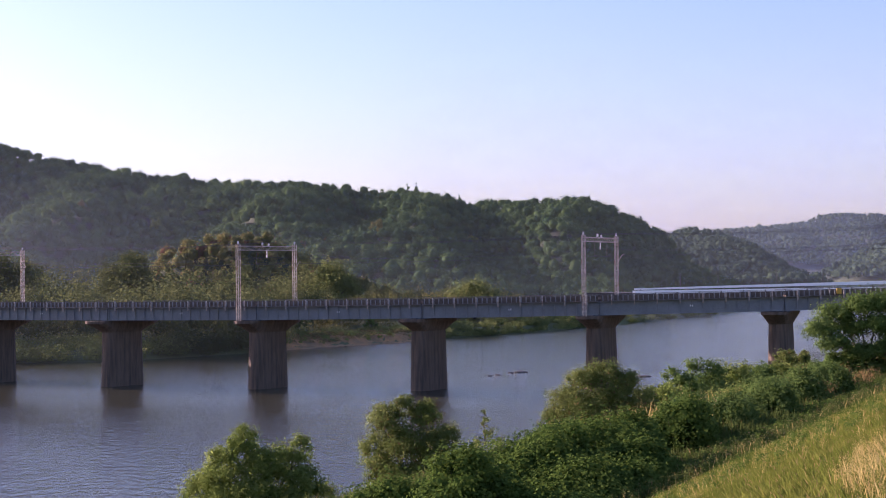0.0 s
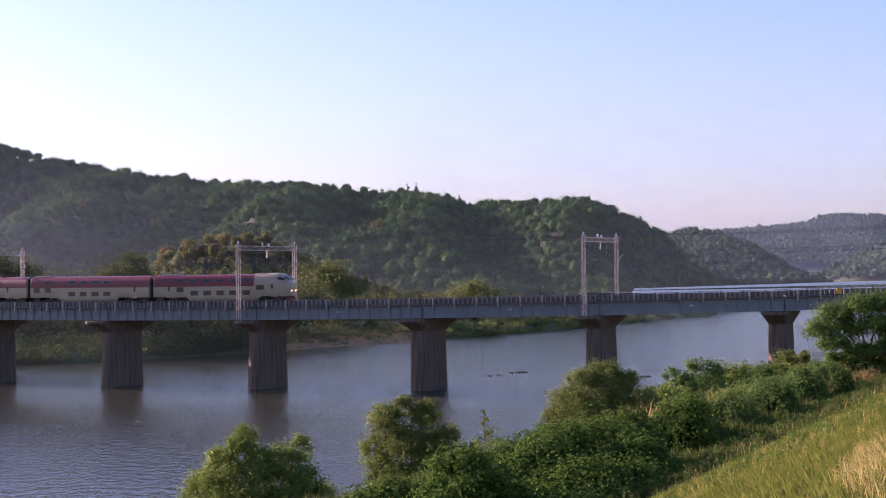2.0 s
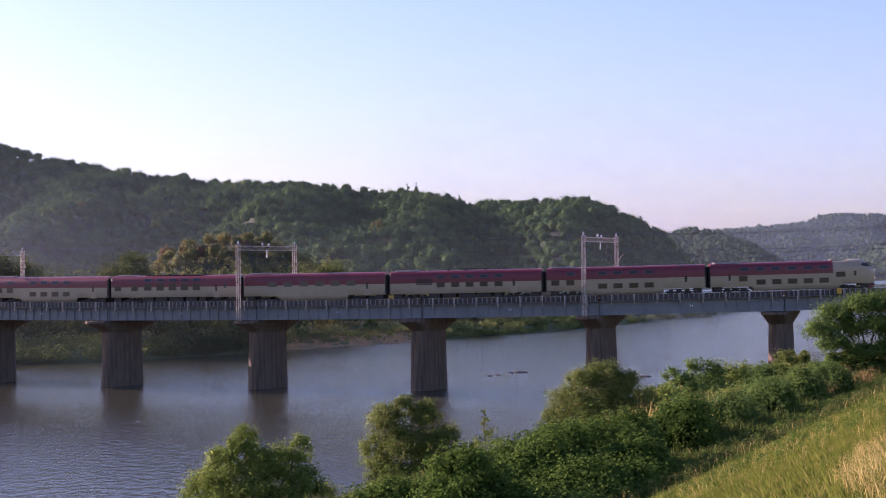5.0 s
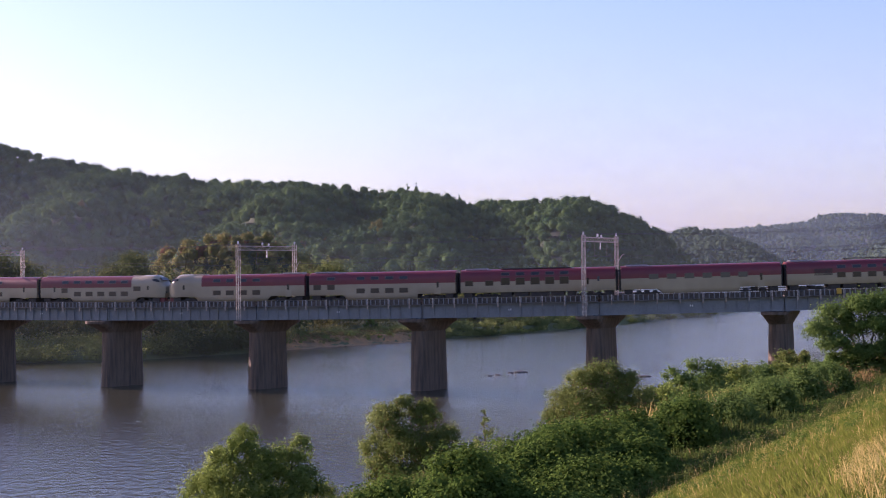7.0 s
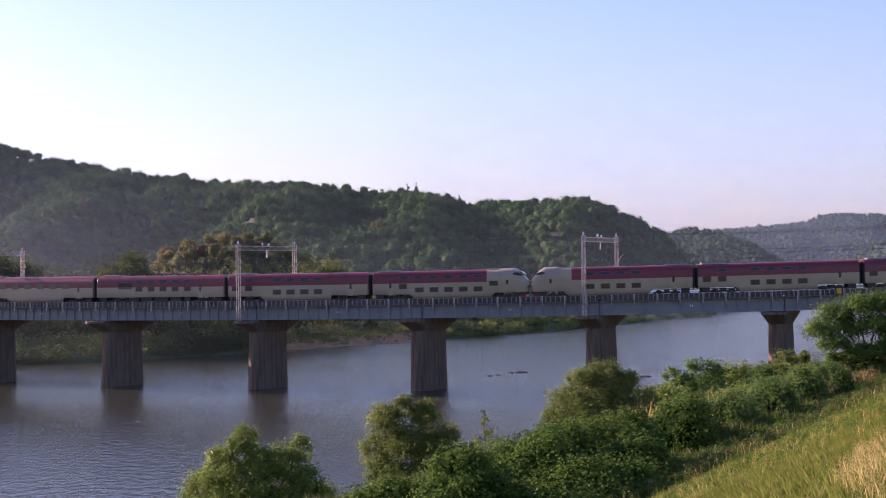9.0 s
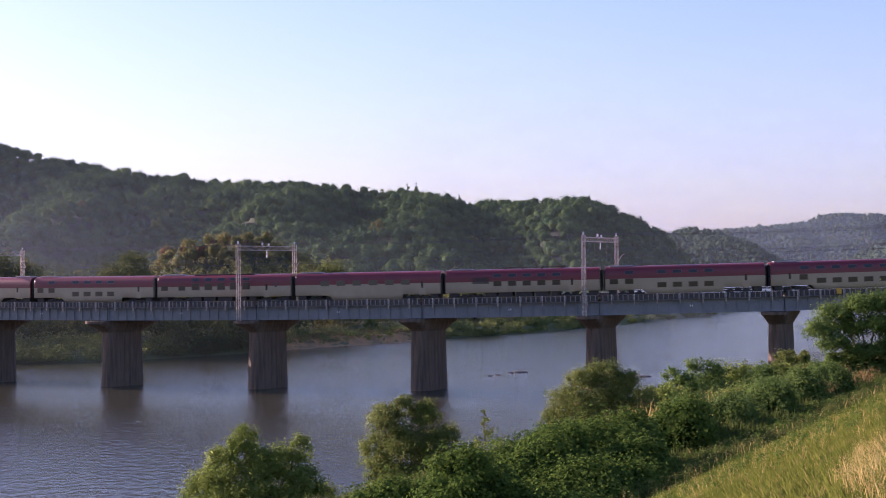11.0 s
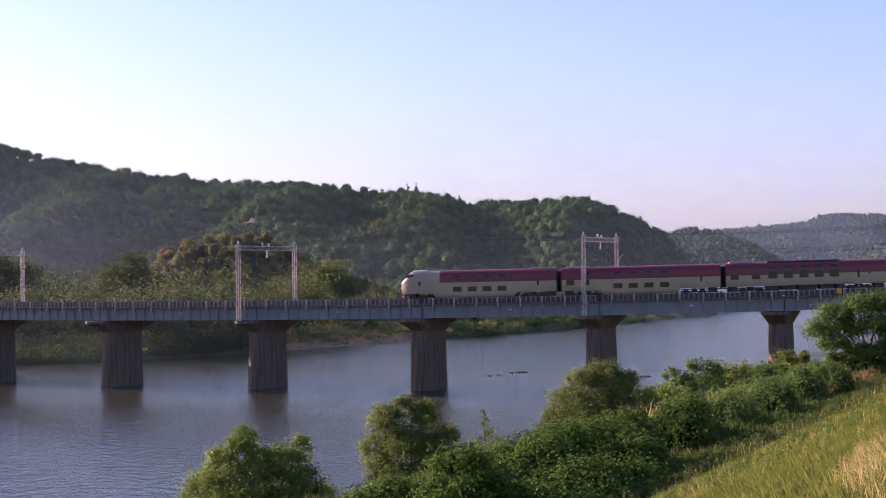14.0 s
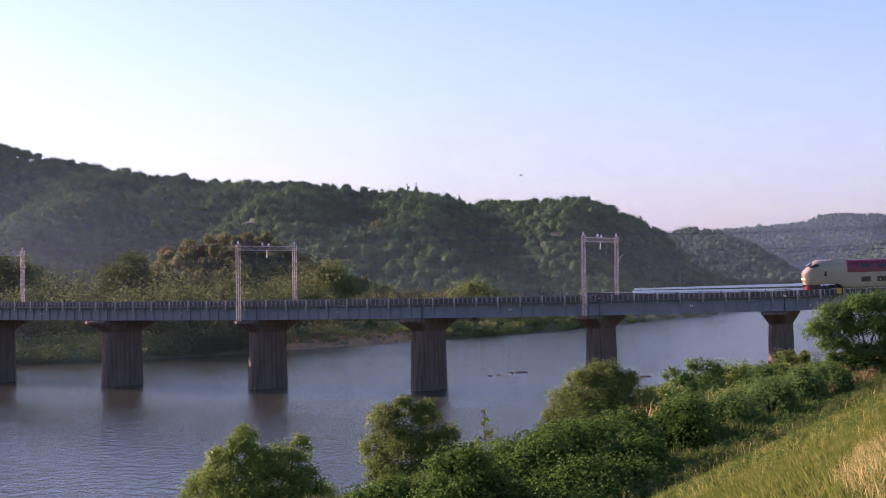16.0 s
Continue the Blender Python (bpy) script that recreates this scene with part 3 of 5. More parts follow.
def gantry():
    """Overhead-line portal across both tracks; origin on the pier cap's centre, at its top."""
    g = tagged(new("catenary_gantry"), "pale rusty lattice steel portal holding the overhead wires", "gantry", "overhead line gantries")
    near = bm_mesh("lattice_post", lattice_post(10.6, 0.40, 22), POST)
    part("lattice_post", near, g, at=pose(0, -5.63, 0.2))
    part("lattice_post", near, g, at=pose(0, 5.63, 0.2))
    bm = bmesh.new()
    for z in (9.95, 10.5):
        for x in (-0.18, 0.18):
            add_bar(bm, (x, -5.6, z), (x, 5.6, z), 0.055, 4)
    part("beam", bm, g, mats=POST)
    bm = bmesh.new()
    for i in range(14):
        y0, y1 = -5.6 + i * 0.8, -4.8 + i * 0.8
        for x in (-0.18, 0.18):
            add_bar(bm, (x, y0, 9.95 if i % 2 else 10.5), (x, y1, 10.5 if i % 2 else 9.95), 0.03, 4)
    tagged(part("lacing", bm, g, mats=POST), kind="stuff")
    cap = bm_mesh("post_cap", insulator_string(3, 0.16, 0.13), PORCELAIN)
    for y in (-5.63, 5.63):
        part("post_insulator", cap, g, "white porcelain insulator", at=pose(0, y, 11.15))
    for y, z in ((-0.9, 10.95), (0.4, 10.85)):
        part("feeder_insulator", cap, g, "white porcelain insulator", at=pose(0, y, z))
    hang = bm_mesh("hanging_insulator", insulator_string(7, 0.09, 0.15), PORCELAIN)
    part("hanging_insulator", hang, g, "white porcelain insulator", at=pose(0, 0.0, 9.9))
    for y in (-2.05, 2.05):
        bm = bmesh.new()
        add_bar(bm, (0, y, 9.95), (0, y, 8.0), 0.03, 6)
        add_bar(bm, (0, y, 8.05), (0.0, y + 1.6, 8.3), 0.03, 6)
        part("registration_arm", bm, g, mats=DARKSTEEL)
    bm = bmesh.new()
    add_bar(bm, (0.0, 5.63, 7.0), (0.9, 5.63, 8.3), 0.05, 6)
    add_bar(bm, (0.9, 5.63, 8.3), (1.15, 5.63, 8.3), 0.06, 6)
    part("bracket", bm, g, "rust-red bracket", mats=POST)
    return g


first_span, first_pier, first_gantry = bridge_span(), bridge_pier(), gantry()
made = 0
for n in range(-6, 5):
    s = n * SPAN
    px, py, a = line(s)
    at_pier = Matrix.Translation((px, py, soffit(s))) @ Matrix.Rotation(-(a + SKEW), 4, "Z")
    for ob, m in ((first_span, chord(s, s + SPAN)), (first_pier, Matrix.Translation((0, 0, 0.3)) @ at_pier)):
        if made == 0:
            ob.matrix_basis = m
        else:
            copy_thing(ob, m)
    if n % 2:
        if n == -5:
            first_gantry.matrix_basis = at_pier
        else:
            copy_thing(first_gantry, at_pier @ pose(-1.7 if n == -3 else 0.0, 0, 0))
    made += 1


def tube(bm, pts, r, sides=5):
    """One unbroken round wire along points."""
    prev = None
    for i, p in enumerate(pts):
        d = (Vector(pts[min(i + 1, len(pts) - 1)]) - Vector(pts[max(i - 1, 0)])).normalized()
        u = d.cross(Vector((0, 0, 1))).normalized()
        w = u.cross(d)
        ring = [bm.verts.new(Vector(p) + r * (math.cos(k * 6.2832 / sides) * u + math.sin(k * 6.2832 / sides) * w)) for k in range(sides)]
        if prev:
            for k in range(sides):
                bm.faces.new((prev[k], prev[(k + 1) % sides], ring[(k + 1) % sides], ring[k]))
        prev = ring


def overhead_wire(label, off, height, sag, r=0.013):
    """One wire from gantry to gantry."""
    bm, run = bmesh.new(), []
    for n in range(-5, 3, 2):
        pts = []
        for i in range(9):
            s = (n + i / 4) * SPAN
            x, y, a = line(s, off)
            u = i / 8
            pts.append((x, y, soffit(s) + height - sag * 4 * u * (1 - u)))
        run += pts if not run else pts[1:]
    tube(bm, run, r)
    ob = new("overhead_wire", bm_mesh("overhead_wire", bm, DARKSTEEL))
    tagged(ob, label, "wire", "overhead wires")


for off in (-2.05, 2.05):
    overhead_wire("dark contact wire over the track", off, 8.0, 0.05)
    overhead_wire("dark messenger wire over the track", off, 8.95, 0.55)
for off, hh in ((-5.3, 11.25), (5.3, 11.25), (-0.9, 11.05), (0.4, 10.95)):
    overhead_wire("dark feeder cable between the gantries", off, hh, 0.5, 0.018)


def embankment(name, s0, s1):
    """Earth bank with the two tracks beyond the bridge's end."""
    n = 24
    v, f = [], []
    for i in range(n + 1):
        s = s0 + (s1 - s0) * i / n
        for off, z in ((-22, -1.0), (-5, soffit(s) + 2.1), (5, soffit(s) + 2.1), (22, -1.0)):
            x, y, a = line(s, off)
            v.append((x, y, z))
    for i in range(n):
        for j in range(3):
            k = i * 4 + j
            f.append((k, k + 4, k + 5, k + 1))
    bank = tagged(new(name, np_mesh(name, v, f, SOIL)), "earth railway embankment with two tracks", "embankment", kind="structure")
    for ty in (-2.05, 2.05):
        for r in (-0.53, 0.53):
            bm = bmesh.new()
            for i in range(n):
                p, q = [line(s0 + (s1 - s0) * k / n, ty + r)[:2] for k in (i, i + 1)]
                add_bar(bm, (*p, soffit(s0) + RAIL_TOP - 0.04), (*q, soffit(s0) + RAIL_TOP - 0.04), 0.04, 4)
            part("rail", bm, bank, mats=RAIL)
        bm = bmesh.new()
        for i in range(n):
            (px, py, a), (qx, qy, _) = line(s0 + (s1 - s0) * i / n, ty), line(s0 + (s1 - s0) * (i + 1) / n, ty)
            m = Matrix.Translation(((px + qx) / 2, (py + qy) / 2, soffit(s0) + 2.28)) @ Matrix.Rotation(-a, 4, "Z")
            bmesh.ops.create_cube(bm, size=1, matrix=m @ Matrix.Diagonal((abs(s1 - s0) / n, 3.2, 0.38, 1)))
        part("ballast", bm, bank, mats=ROCK)


embankment("embankment_left", -430, -6 * SPAN)
embankment("embankment_right", 5 * SPAN, 440)

# ------------------------------------------------------------ the sleeper train
CAR, BODY = 20.95, 20.47
HALF = BODY / 2
NOSE = HALF + 0.5          # the cabs reach past the gangways line
# half section from the bottom edge to the roof's middle: y, z over the rail
SECTION = ((1.36, 0.42), (1.46, 0.62), (1.475, 1.05), (1.475, 1.9), (1.475, 2.45), (1.475, 2.85), (1.44, 3.25), (1.33, 3.60), (1.10, 3.86), (0.75, 4.01), (0.36, 4.07), (0.0, 4.09))


def car_body(low, nose):
    """Body shell. low: from where to where the floor is dropped; nose: a cab at +x, its last 5.2 m cream."""
    bm = bmesh.new()
    stations = [-HALF, -HALF + 0.06]
    marks = [low[0] - 0.55, low[0], low[1], low[1] + 0.55] if low else []
    stations += [-7.0, -4, -1, 2, 5] + marks
    red_end = HALF - 4.85 if nose else HALF
    stations += [red_end] + ([NOSE - k for k in (3.9, 3.6, 2.7, 2.1, 1.7, 1.35, 1.0, 0.7, 0.42, 0.2, 0.06, 0.0)] if nose else [HALF - 0.06, HALF])
    stations = sorted(set(stations))
    rings = []
    for x in stations:
        bottom = 1.0
        if low and low[0] - 0.01 <= x <= low[1] + 0.01:
            bottom = 0.42
        if nose and x > NOSE - 1.7:
            bottom = 0.95
        ring = []
        for i, (y, z) in enumerate(SECTION):
            z2 = max(z, bottom + 0.02 * i) if z < 1.2 else z
            xx = x
            if nose:
                t = max(0.0, (x - (NOSE - 1.8)) / 1.8)
                y = y * (1 - 0.40 * t ** 2.6)
                if z > 2.2:
                    up = (z - 2.2) / 1.89
                    z2 = z + 0.10 * up * smooth(NOSE - 3.9, NOSE - 3.6, x) * (1 - t)
                    z2 = z2 - (z2 - 2.25) * 0.80 * max(0.0, (x - (NOSE - 1.75)) / 1.75) ** 1.5
                elif z < 1.6:
                    xx = x - 0.16 * t * t * (1.6 - z)
            ring.append((xx, y, float(z2)))
        full = [(x_, -y_, z_) for x_, y_, z_ in ring] + [(x_, y_, z_) for x_, y_, z_ in reversed(ring[:-1])]
        rings.append([bm.verts.new(p) for p in full])
    for k, (a, b) in enumerate(zip(rings, rings[1:])):
        mid = (stations[k] + stations[k + 1]) / 2
        for i in range(len(a) - 1):
            f = bm.faces.new((a[i], b[i], b[i + 1], a[i + 1]))
            j = min(i, len(a) - 2 - i)
            f.material_index = 1 if j >= 4 and mid < red_end else 0
            f.smooth = True
        f = bm.faces.new((a[0], a[-1], b[-1], b[0]))
        f.material_index = 2
    bm.faces.new(rings[0]).material_index = 1
    bm.faces.new(rings[-1][::-1]).material_index = 0
    bmesh.ops.recalc_face_normals(bm, faces=bm.faces)
    return bm_mesh("body", bm, [CREAM, RED, UNDER])


def side_window(w, h, lean=0.0, mat=None):
    """Pane in a thin frame; lies in the wall's plane, facing -y."""
    bm = bmesh.new()
    add_box(bm, -w / 2, w / 2, -0.018, 0.03, -h / 2, h / 2, 0, 0.008)
    add_box(bm, -w / 2 + 0.05, w / 2 - 0.05, -0.024, 0.0, -h / 2 + 0.05, h / 2 - 0.05, 1)
    return bm_mesh("window", bm, [BROWNFRAME, GLASS])


WIN_LOW = side_window(1.22, 0.68)
WIN_MID = side_window(1.10, 0.72)
WIN_UP = side_window(1.15, 0.48)
WIN_BIG = side_window(1.22, 0.98)


def flank(parent, mesh, x, z, tilt=0.0, y=1.475, name="window", label="", sides=(0, 180)):
    """A piece on both sides of a car, or on one."""
    for side in sides:
        part(name, mesh, parent, label, at=pose(0, 0, 0, 0, 0, side) @ pose(x if side == 0 else -x, -y, z, -tilt, 0, 0))


def bogie_mesh():
    bm = bmesh.new()
    for y in (-1.02, 1.02):
        add_box(bm, -1.75, 1.75, y - 0.08, y + 0.08, 0.42, 0.62, 0, 0.03)
        add_box(bm, -0.35, 0.35, y - 0.14, y + 0.14, 0.60, 0.92, 0, 0.04)
        for x in (-1.05, 1.05):
            add_box(bm, x - 0.17, x + 0.17, y - 0.13, y + 0.13, 0.28, 0.58, 0, 0.03)
    add_box(bm, -0.3, 0.3, -1.0, 1.0, 0.5, 0.8)
    return bm_mesh("bogie", bm, UNDER)


def wheelset_mesh():
    bm = bmesh.new()
    turn = Matrix.Rotation(math.pi / 2, 4, "X")
    for y in (-0.56, 0.56):
        bmesh.ops.create_cone(bm, cap_ends=True, segments=20, radius1=0.43, radius2=0.43, depth=0.13, matrix=Matrix.Translation((0, y, 0.43)) @ turn)
    bmesh.ops.create_cone(bm, cap_ends=True, segments=10, radius1=0.08, radius2=0.08, depth=1.1, matrix=Matrix.Translation((0, 0, 0.43)) @ turn)
    return bm_mesh("wheelset", bm, DARKSTEEL)


BOGIE, WHEELSET = bogie_mesh(), wheelset_mesh()
DOOR = bm_mesh("door", add_box(box(-0.42, 0.42, -0.012, 0.02, -0.75, 0.72, 0.008), -0.14, 0.14, -0.02, 0.0, 0.15, 0.70, 1), [CREAM, GLASS])
SLIT = bm_mesh("hatch", box(-0.15, 0.15, -0.028, 0.02, -0.30, 0.30, 0.008), GLASS)
HATCH = bm_mesh("hatch", box(-0.15, 0.15, -0.022, 0.02, -0.30, 0.30, 0.008), DARKSTEEL)


def common(car, low):
    for x in (-6.9, 6.9):
        b = part("bogie", BOGIE, car, at=pose(x, 0, 0))
        for w in (-1.05, 1.05):
            part("wheelset", WHEELSET, b, at=pose(w, 0, 0))
    ac = bm_mesh("roof_unit", box(-1.5, 1.5, -0.7, 0.7, 3.98, 4.22, 0.06), ROOFGREY)
    part("roof_unit", ac, car, "grey roof ventilation unit", at=pose(-8.2, 0, 0))
    for x in (-9.3, 9.3):
        part("end_equipment", box(x - 0.55, x + 0.55, -1.25, 1.25, 0.36, 1.02, 0.04), car, "black underfloor box", mats=UNDER)
    if not low:
        bm = bmesh.new()
        for i, (x, w) in enumerate(((-4.2, 1.5), (-2.2, 1.8), (0.2, 2.2), (2.6, 1.7), (4.4, 1.0))):
            add_box(bm, x - w / 2, x + w / 2, -1.3, 1.3, 0.38 + 0.05 * (i % 2), 1.02, 0, 0.03)
        part("underfloor_equipment", bm, car, "black underfloor equipment boxes", mats=UNDER)


def gangway(car, x):
    part("gangway", box(min(x, x + 0.235 * math.copysign(1, x)), max(x, x + 0.235 * math.copysign(1, x)), -1.15, 1.15, 0.95, 3.7, 0.05), car, "black rubber gangway bellows", mats=BELLOWS)


def lead_car():
    car = tagged(new("sleeper_car"), "cream and wine-red sleeper train end car with cab", "train car", "cars of the sleeper train")
    low = (-4.6, 5.9)
    part("body", car_body(low, True), car)
    common(car, low)
    gangway(car, -HALF)
    for x in (-3.8, -1.8, 0.2, 2.2, 4.2):
        flank(car, WIN_LOW, x, 1.55, sides=(0,))
    for x in (-5.9, -3.9, -1.9, 0.15, 2.2, 4.2):
        flank(car, WIN_UP, x, 3.24, 17, 1.447, sides=(0,))
    for x in (-3.0, -1.0, 1.0, 3.0):
        flank(car, WIN_LOW, x, 1.55, sides=(180,))
        flank(car, WIN_UP, x, 3.24, 17, 1.447, sides=(180,))
    flank(car, WIN_MID, -6.05, 2.05, sides=(0,))
    flank(car, WIN_LOW, 6.3, 2.25, sides=(0,))
    flank(car, DOOR, -7.8, 1.68, name="door")
    flank(car, SLIT, -7.8, 2.32, name="hatch", label="dark door window")
    flank(car, SLIT, NOSE - 2.6, 2.36, name="hatch", label="dark cab door window")
    part("roof_fairing", box(NOSE - 5.6, NOSE - 3.5, -0.62, 0.62, 4.00, 4.20, 0.07), car, "cream roof fairing behind the cab", mats=CREAM)
    wind = bmesh.new()
    add_box(wind, -0.34, 0.34, -0.84, 0.84, -0.05, 0.05, 0, 0.03)
    part("windscreen", wind, car, "dark cab windscreen", at=pose(NOSE - 0.74, 0, 3.60, 0, 37, 0), mats=GLASS)
    cw = bmesh.new()
    for side in (-1, 1):
        ring = [cw.verts.new((x, side * 0.05, z)) for x, z in ((-0.62, -0.04), (-0.40, 0.17), (0.0, 0.20), (0.42, 0.06), (0.68, -0.16), (0.1, -0.19), (-0.42, -0.16))]
        cw.faces.new(ring if side < 0 else ring[::-1])
    cw.verts.ensure_lookup_table()
    for k in range(7):
        cw.faces.new([cw.verts[j] for j in (k, (k + 1) % 7, 7 + (k + 1) % 7, 7 + k)])
    bmesh.ops.recalc_face_normals(cw, faces=cw.faces)
    cw = bm_mesh("cab_window", cw, GLASS)
    for side in (-1, 1):
        part("cab_window", cw, car, "dark cab side window", at=pose(NOSE - 1.25, side * 1.415, 3.42, side * 27, 8, -side * 9))
    lamp = bmesh.new()
    bmesh.ops.create_uvsphere(lamp, u_segments=12, v_segments=8, radius=0.12)
    lamp = bm_mesh("headlamp", lamp, LAMP, True)
    for y in (-0.72, 0.72):
        part("headlamp", lamp, car, "glowing round headlamp", at=pose(NOSE - 0.07, y, 1.75))
    bm = box(NOSE - 1.9, NOSE - 0.22, -1.0, 1.0, 0.30, 0.96, 0.10)
    part("skirt", bm, car, "wine-red front skirt", mats=RED)
    part("coupler", box(NOSE - 0.3, NOSE + 0.10, -0.16, 0.16, 0.72, 1.02, 0.04), car, "black coupler", mats=UNDER)
    return car


def deck_car():
    car = tagged(new("sleeper_car"), "cream and wine-red double-deck sleeper train car", "train car", "cars of the sleeper train")
    low = (-4.9, 4.9)
    part("body", car_body(low, False), car)
    common(car, low)
    for x in (-HALF, HALF):
        gangway(car, x)
    for x in (-2.95, -0.95, 1.08, 3.08):
        flank(car, WIN_LOW, x, 1.55)
        flank(car, WIN_UP, x, 3.24, 17, 1.447)
    for x in (-9.12, -7.15):
        flank(car, WIN_MID, x, 2.10)
    flank(car, WIN_UP, -7.15, 3.24, 17, 1.447)
    flank(car, DOOR, 7.8, 1.68, name="door")
    flank(car, SLIT, 7.8, 2.32, name="hatch", label="dark door window")
    return car


def tall_window_car():
    car = tagged(new("sleeper_car"), "cream and wine-red flat-floored sleeper train car with paired windows", "train car", "cars of the sleeper train")
    part("body", car_body(None, False), car)
    common(car, None)
    for x in (-HALF, HALF):
        gangway(car, x)
    for x in (-9.12, -6.4):
        flank(car, WIN_MID, x, 2.27)
    for x in (-4.25, -2.27, -0.3, 1.62, 3.53):
        flank(car, WIN_BIG, x, 2.45)
        flank(car, WIN_UP, x, 3.42, 22, 1.40)
    flank(car, DOOR, 6.62, 1.68, name="door")
    flank(car, SLIT, 6.62, 2.4, name="hatch", label="dark slit window")
    flank(car, HATCH, 8.0, 2.55, name="hatch", label="small dark hatch")
    part("roof_rail", box(-4.9, 4.4, -0.75, 0.75, 4.02, 4.19, 0.05), car, "low dark roof casing", mats=UNDER)
    return car


def saloon_car():
    car = tagged(new("sleeper_car"), "cream and wine-red sleeper train car with one window row", "train car", "cars of the sleeper train")
    low = (-4.9, 4.9)
    part("body", car_body(low, False), car)
    common(car, low)
    for x in (-HALF, HALF):
        gangway(car, x)
    for x in (-6.0, -3.72, -1.45, 0.85, 3.15, 5.4):
        flank(car, WIN_LOW, x, 2.62, 2)
    flank(car, SLIT, 7.7, 2.4, name="hatch", label="dark slit window")
    flank(car, DOOR, 7.7, 1.68, name="door")
    return car


def motor_car():
    car = tagged(new("sleeper_car"), "cream and wine-red motor sleeper car with roof pantograph", "train car", "cars of the sleeper train")
    part("body", car_body(None, False), car)
    common(car, None)
    for x in (-HALF, HALF):
        gangway(car, x)
    louvre = bmesh.new()
    for i in range(7):
        add_box(louvre, -1.15, 1.15, -0.03, 0.01, -0.42 + i * 0.125, -0.42 + i * 0.125 + 0.085)
    flank(car, bm_mesh("louvre", louvre, UNDER), -5.55, 2.62, 0, 1.475, "louvre", "dark ventilation louvre")
    for x in (-3.28, -1.31, 0.63, 2.56, 4.53):
        flank(car, WIN_MID, x, 2.2)
        flank(car, WIN_UP, x, 3.24, 17, 1.447)
    flank(car, DOOR, 6.58, 1.68, name="door")
    flank(car, SLIT, 6.58, 2.4, name="hatch", label="dark slit window")
    bm = bmesh.new()
    for y in (-0.55, 0.55):
        add_bar(bm, (-2.6, y, 4.28), (5.4, y, 4.28), 0.05, 6)
        for x in (-2.4, 0, 2.6, 5.2):
            add_box(bm, x - 0.08, x + 0.08, y - 0.08, y + 0.08, 3.95, 4.25)
    part("roof_cable_rack", bm, car, "dark roof cable rack", mats=UNDER)
    bm = bmesh.new()
    for y in (-0.45, 0.45):
        add_bar(bm, (-9.4, y, 4.15), (-8.0, y * 0.6, 4.75), 0.035, 6)
        add_bar(bm, (-8.0, y * 0.6, 4.75), (-9.1, y, 5.42), 0.03, 6)
    add_bar(bm, (-9.1, -0.85, 5.42), (-9.1, 0.85, 5.42), 0.05, 6)
    add_box(bm, -9.8, -7.8, -0.6, 0.6, 4.08, 4.16)
    part("pantograph", bm, car, "raised black pantograph", mats=UNDER)
    return car


# each set from its front: end car, double-deck, motor, saloon, paired windows, double-deck, end car; True: turned about
ORDER = (("lead", False), ("deck", False), ("motor", False), ("saloon", False), ("tall", False), ("deck", False), ("lead", True)) * 2
KINDS = {"lead": lead_car(), "deck": deck_car(), "motor": motor_car(), "saloon": saloon_car(), "tall": tall_window_car()}
used = set()
TRAIN = []
for kind, turned in ORDER:
    ob = KINDS[kind]
    if kind in used:
        ob = copy_thing(ob, Matrix())
    used.add(kind)
    TRAIN.append((ob, turned))


# the two cabs that are coupled in the middle have their lamps off
lens = bmesh.new()
bmesh.ops.create_uvsphere(lens, u_segments=12, v_segments=8, radius=0.15)
lens = bm_mesh("headlamp", lens, GLASS, True)
for ob, turned in (TRAIN[6], TRAIN[7]):
    for child in ob.children:
        if child.name.startswith("headlamp"):
            child.data = lens
            tagged(child, "dark round headlamp switched off")


def rail_point(s):
    x, y, a = line(s, -2.05)
    return Vector((x, y, soffit(s) + RAIL_TOP))


def car_pose(s, turned):
    a, b = rail_point(s - 6.9), rail_point(s + 6.9)
    d = b - a
    m = Matrix.Translation((a + b) / 2) @ Matrix.Rotation(math.atan2(d.y, d.x), 4, "Z") @ Matrix.Rotation(-math.atan2(d.z, math.hypot(d.x, d.y)), 4, "Y")
    return m @ Matrix.Rotation(math.pi, 4, "Z") if turned else m


def car_at(i, t):
    """Where a car's middle is along the line; the train gathers a little speed, and the coupled cabs stand wider apart."""
    return -69.72 + 25.461 * t + 0.02385 * t * t - CAR * (i + 0.5) - (0.83 if i >= 7 else 0.0)


for i, (ob, turned) in enumerate(TRAIN):
    ob.matrix_basis = car_pose(car_at(i, 0.0), turned)

# ------------------------------------------------------------ far bank
def far_shore(x):
    return np.interp(x, [p[0] for p in SHORE_FAR], [p[1] for p in SHORE_FAR])


def crown_field(name, label, category, x, y, z, size, tall, leaves, leaf, mat, seed, narrow=0.75, droop=0.0, lift=0.75):
    """Crowns of many leaf clumps at given places on the ground; size and tall are radius and half height."""
    rng = np.random.RandomState(seed)
    n = len(x)
    d = unit(rng.normal(0, 1, (n, leaves, 3)))
    d[..., 2] = np.abs(d[..., 2]) * 1.2 - 0.35
    d = unit(d)
    ph = rng.uniform(0, 6.28, (3, n, 1))
    lump = 1 + 0.28 * np.sin(d[..., 0] * 4.5 + ph[0]) * np.sin(d[..., 1] * 4.5 + ph[1]) + 0.15 * np.sin(d[..., 2] * 7 + ph[2])
    c = d * (lump * rng.uniform(0.7, 1.05, (n, leaves)))[..., None]
    c = c * np.stack([size, size, tall], -1)[:, None]
    c[..., 2] += tall[:, None] * lift
    c += np.stack([x, y, z], -1)[:, None]
    v, f = leaf_quads(rng, c.reshape(-1, 3), d.reshape(-1, 3), leaf, leaf * narrow, 0.32, droop)
    return tagged(new(name, np_mesh(name, v, f, mat)), label, category, kind="stuff")


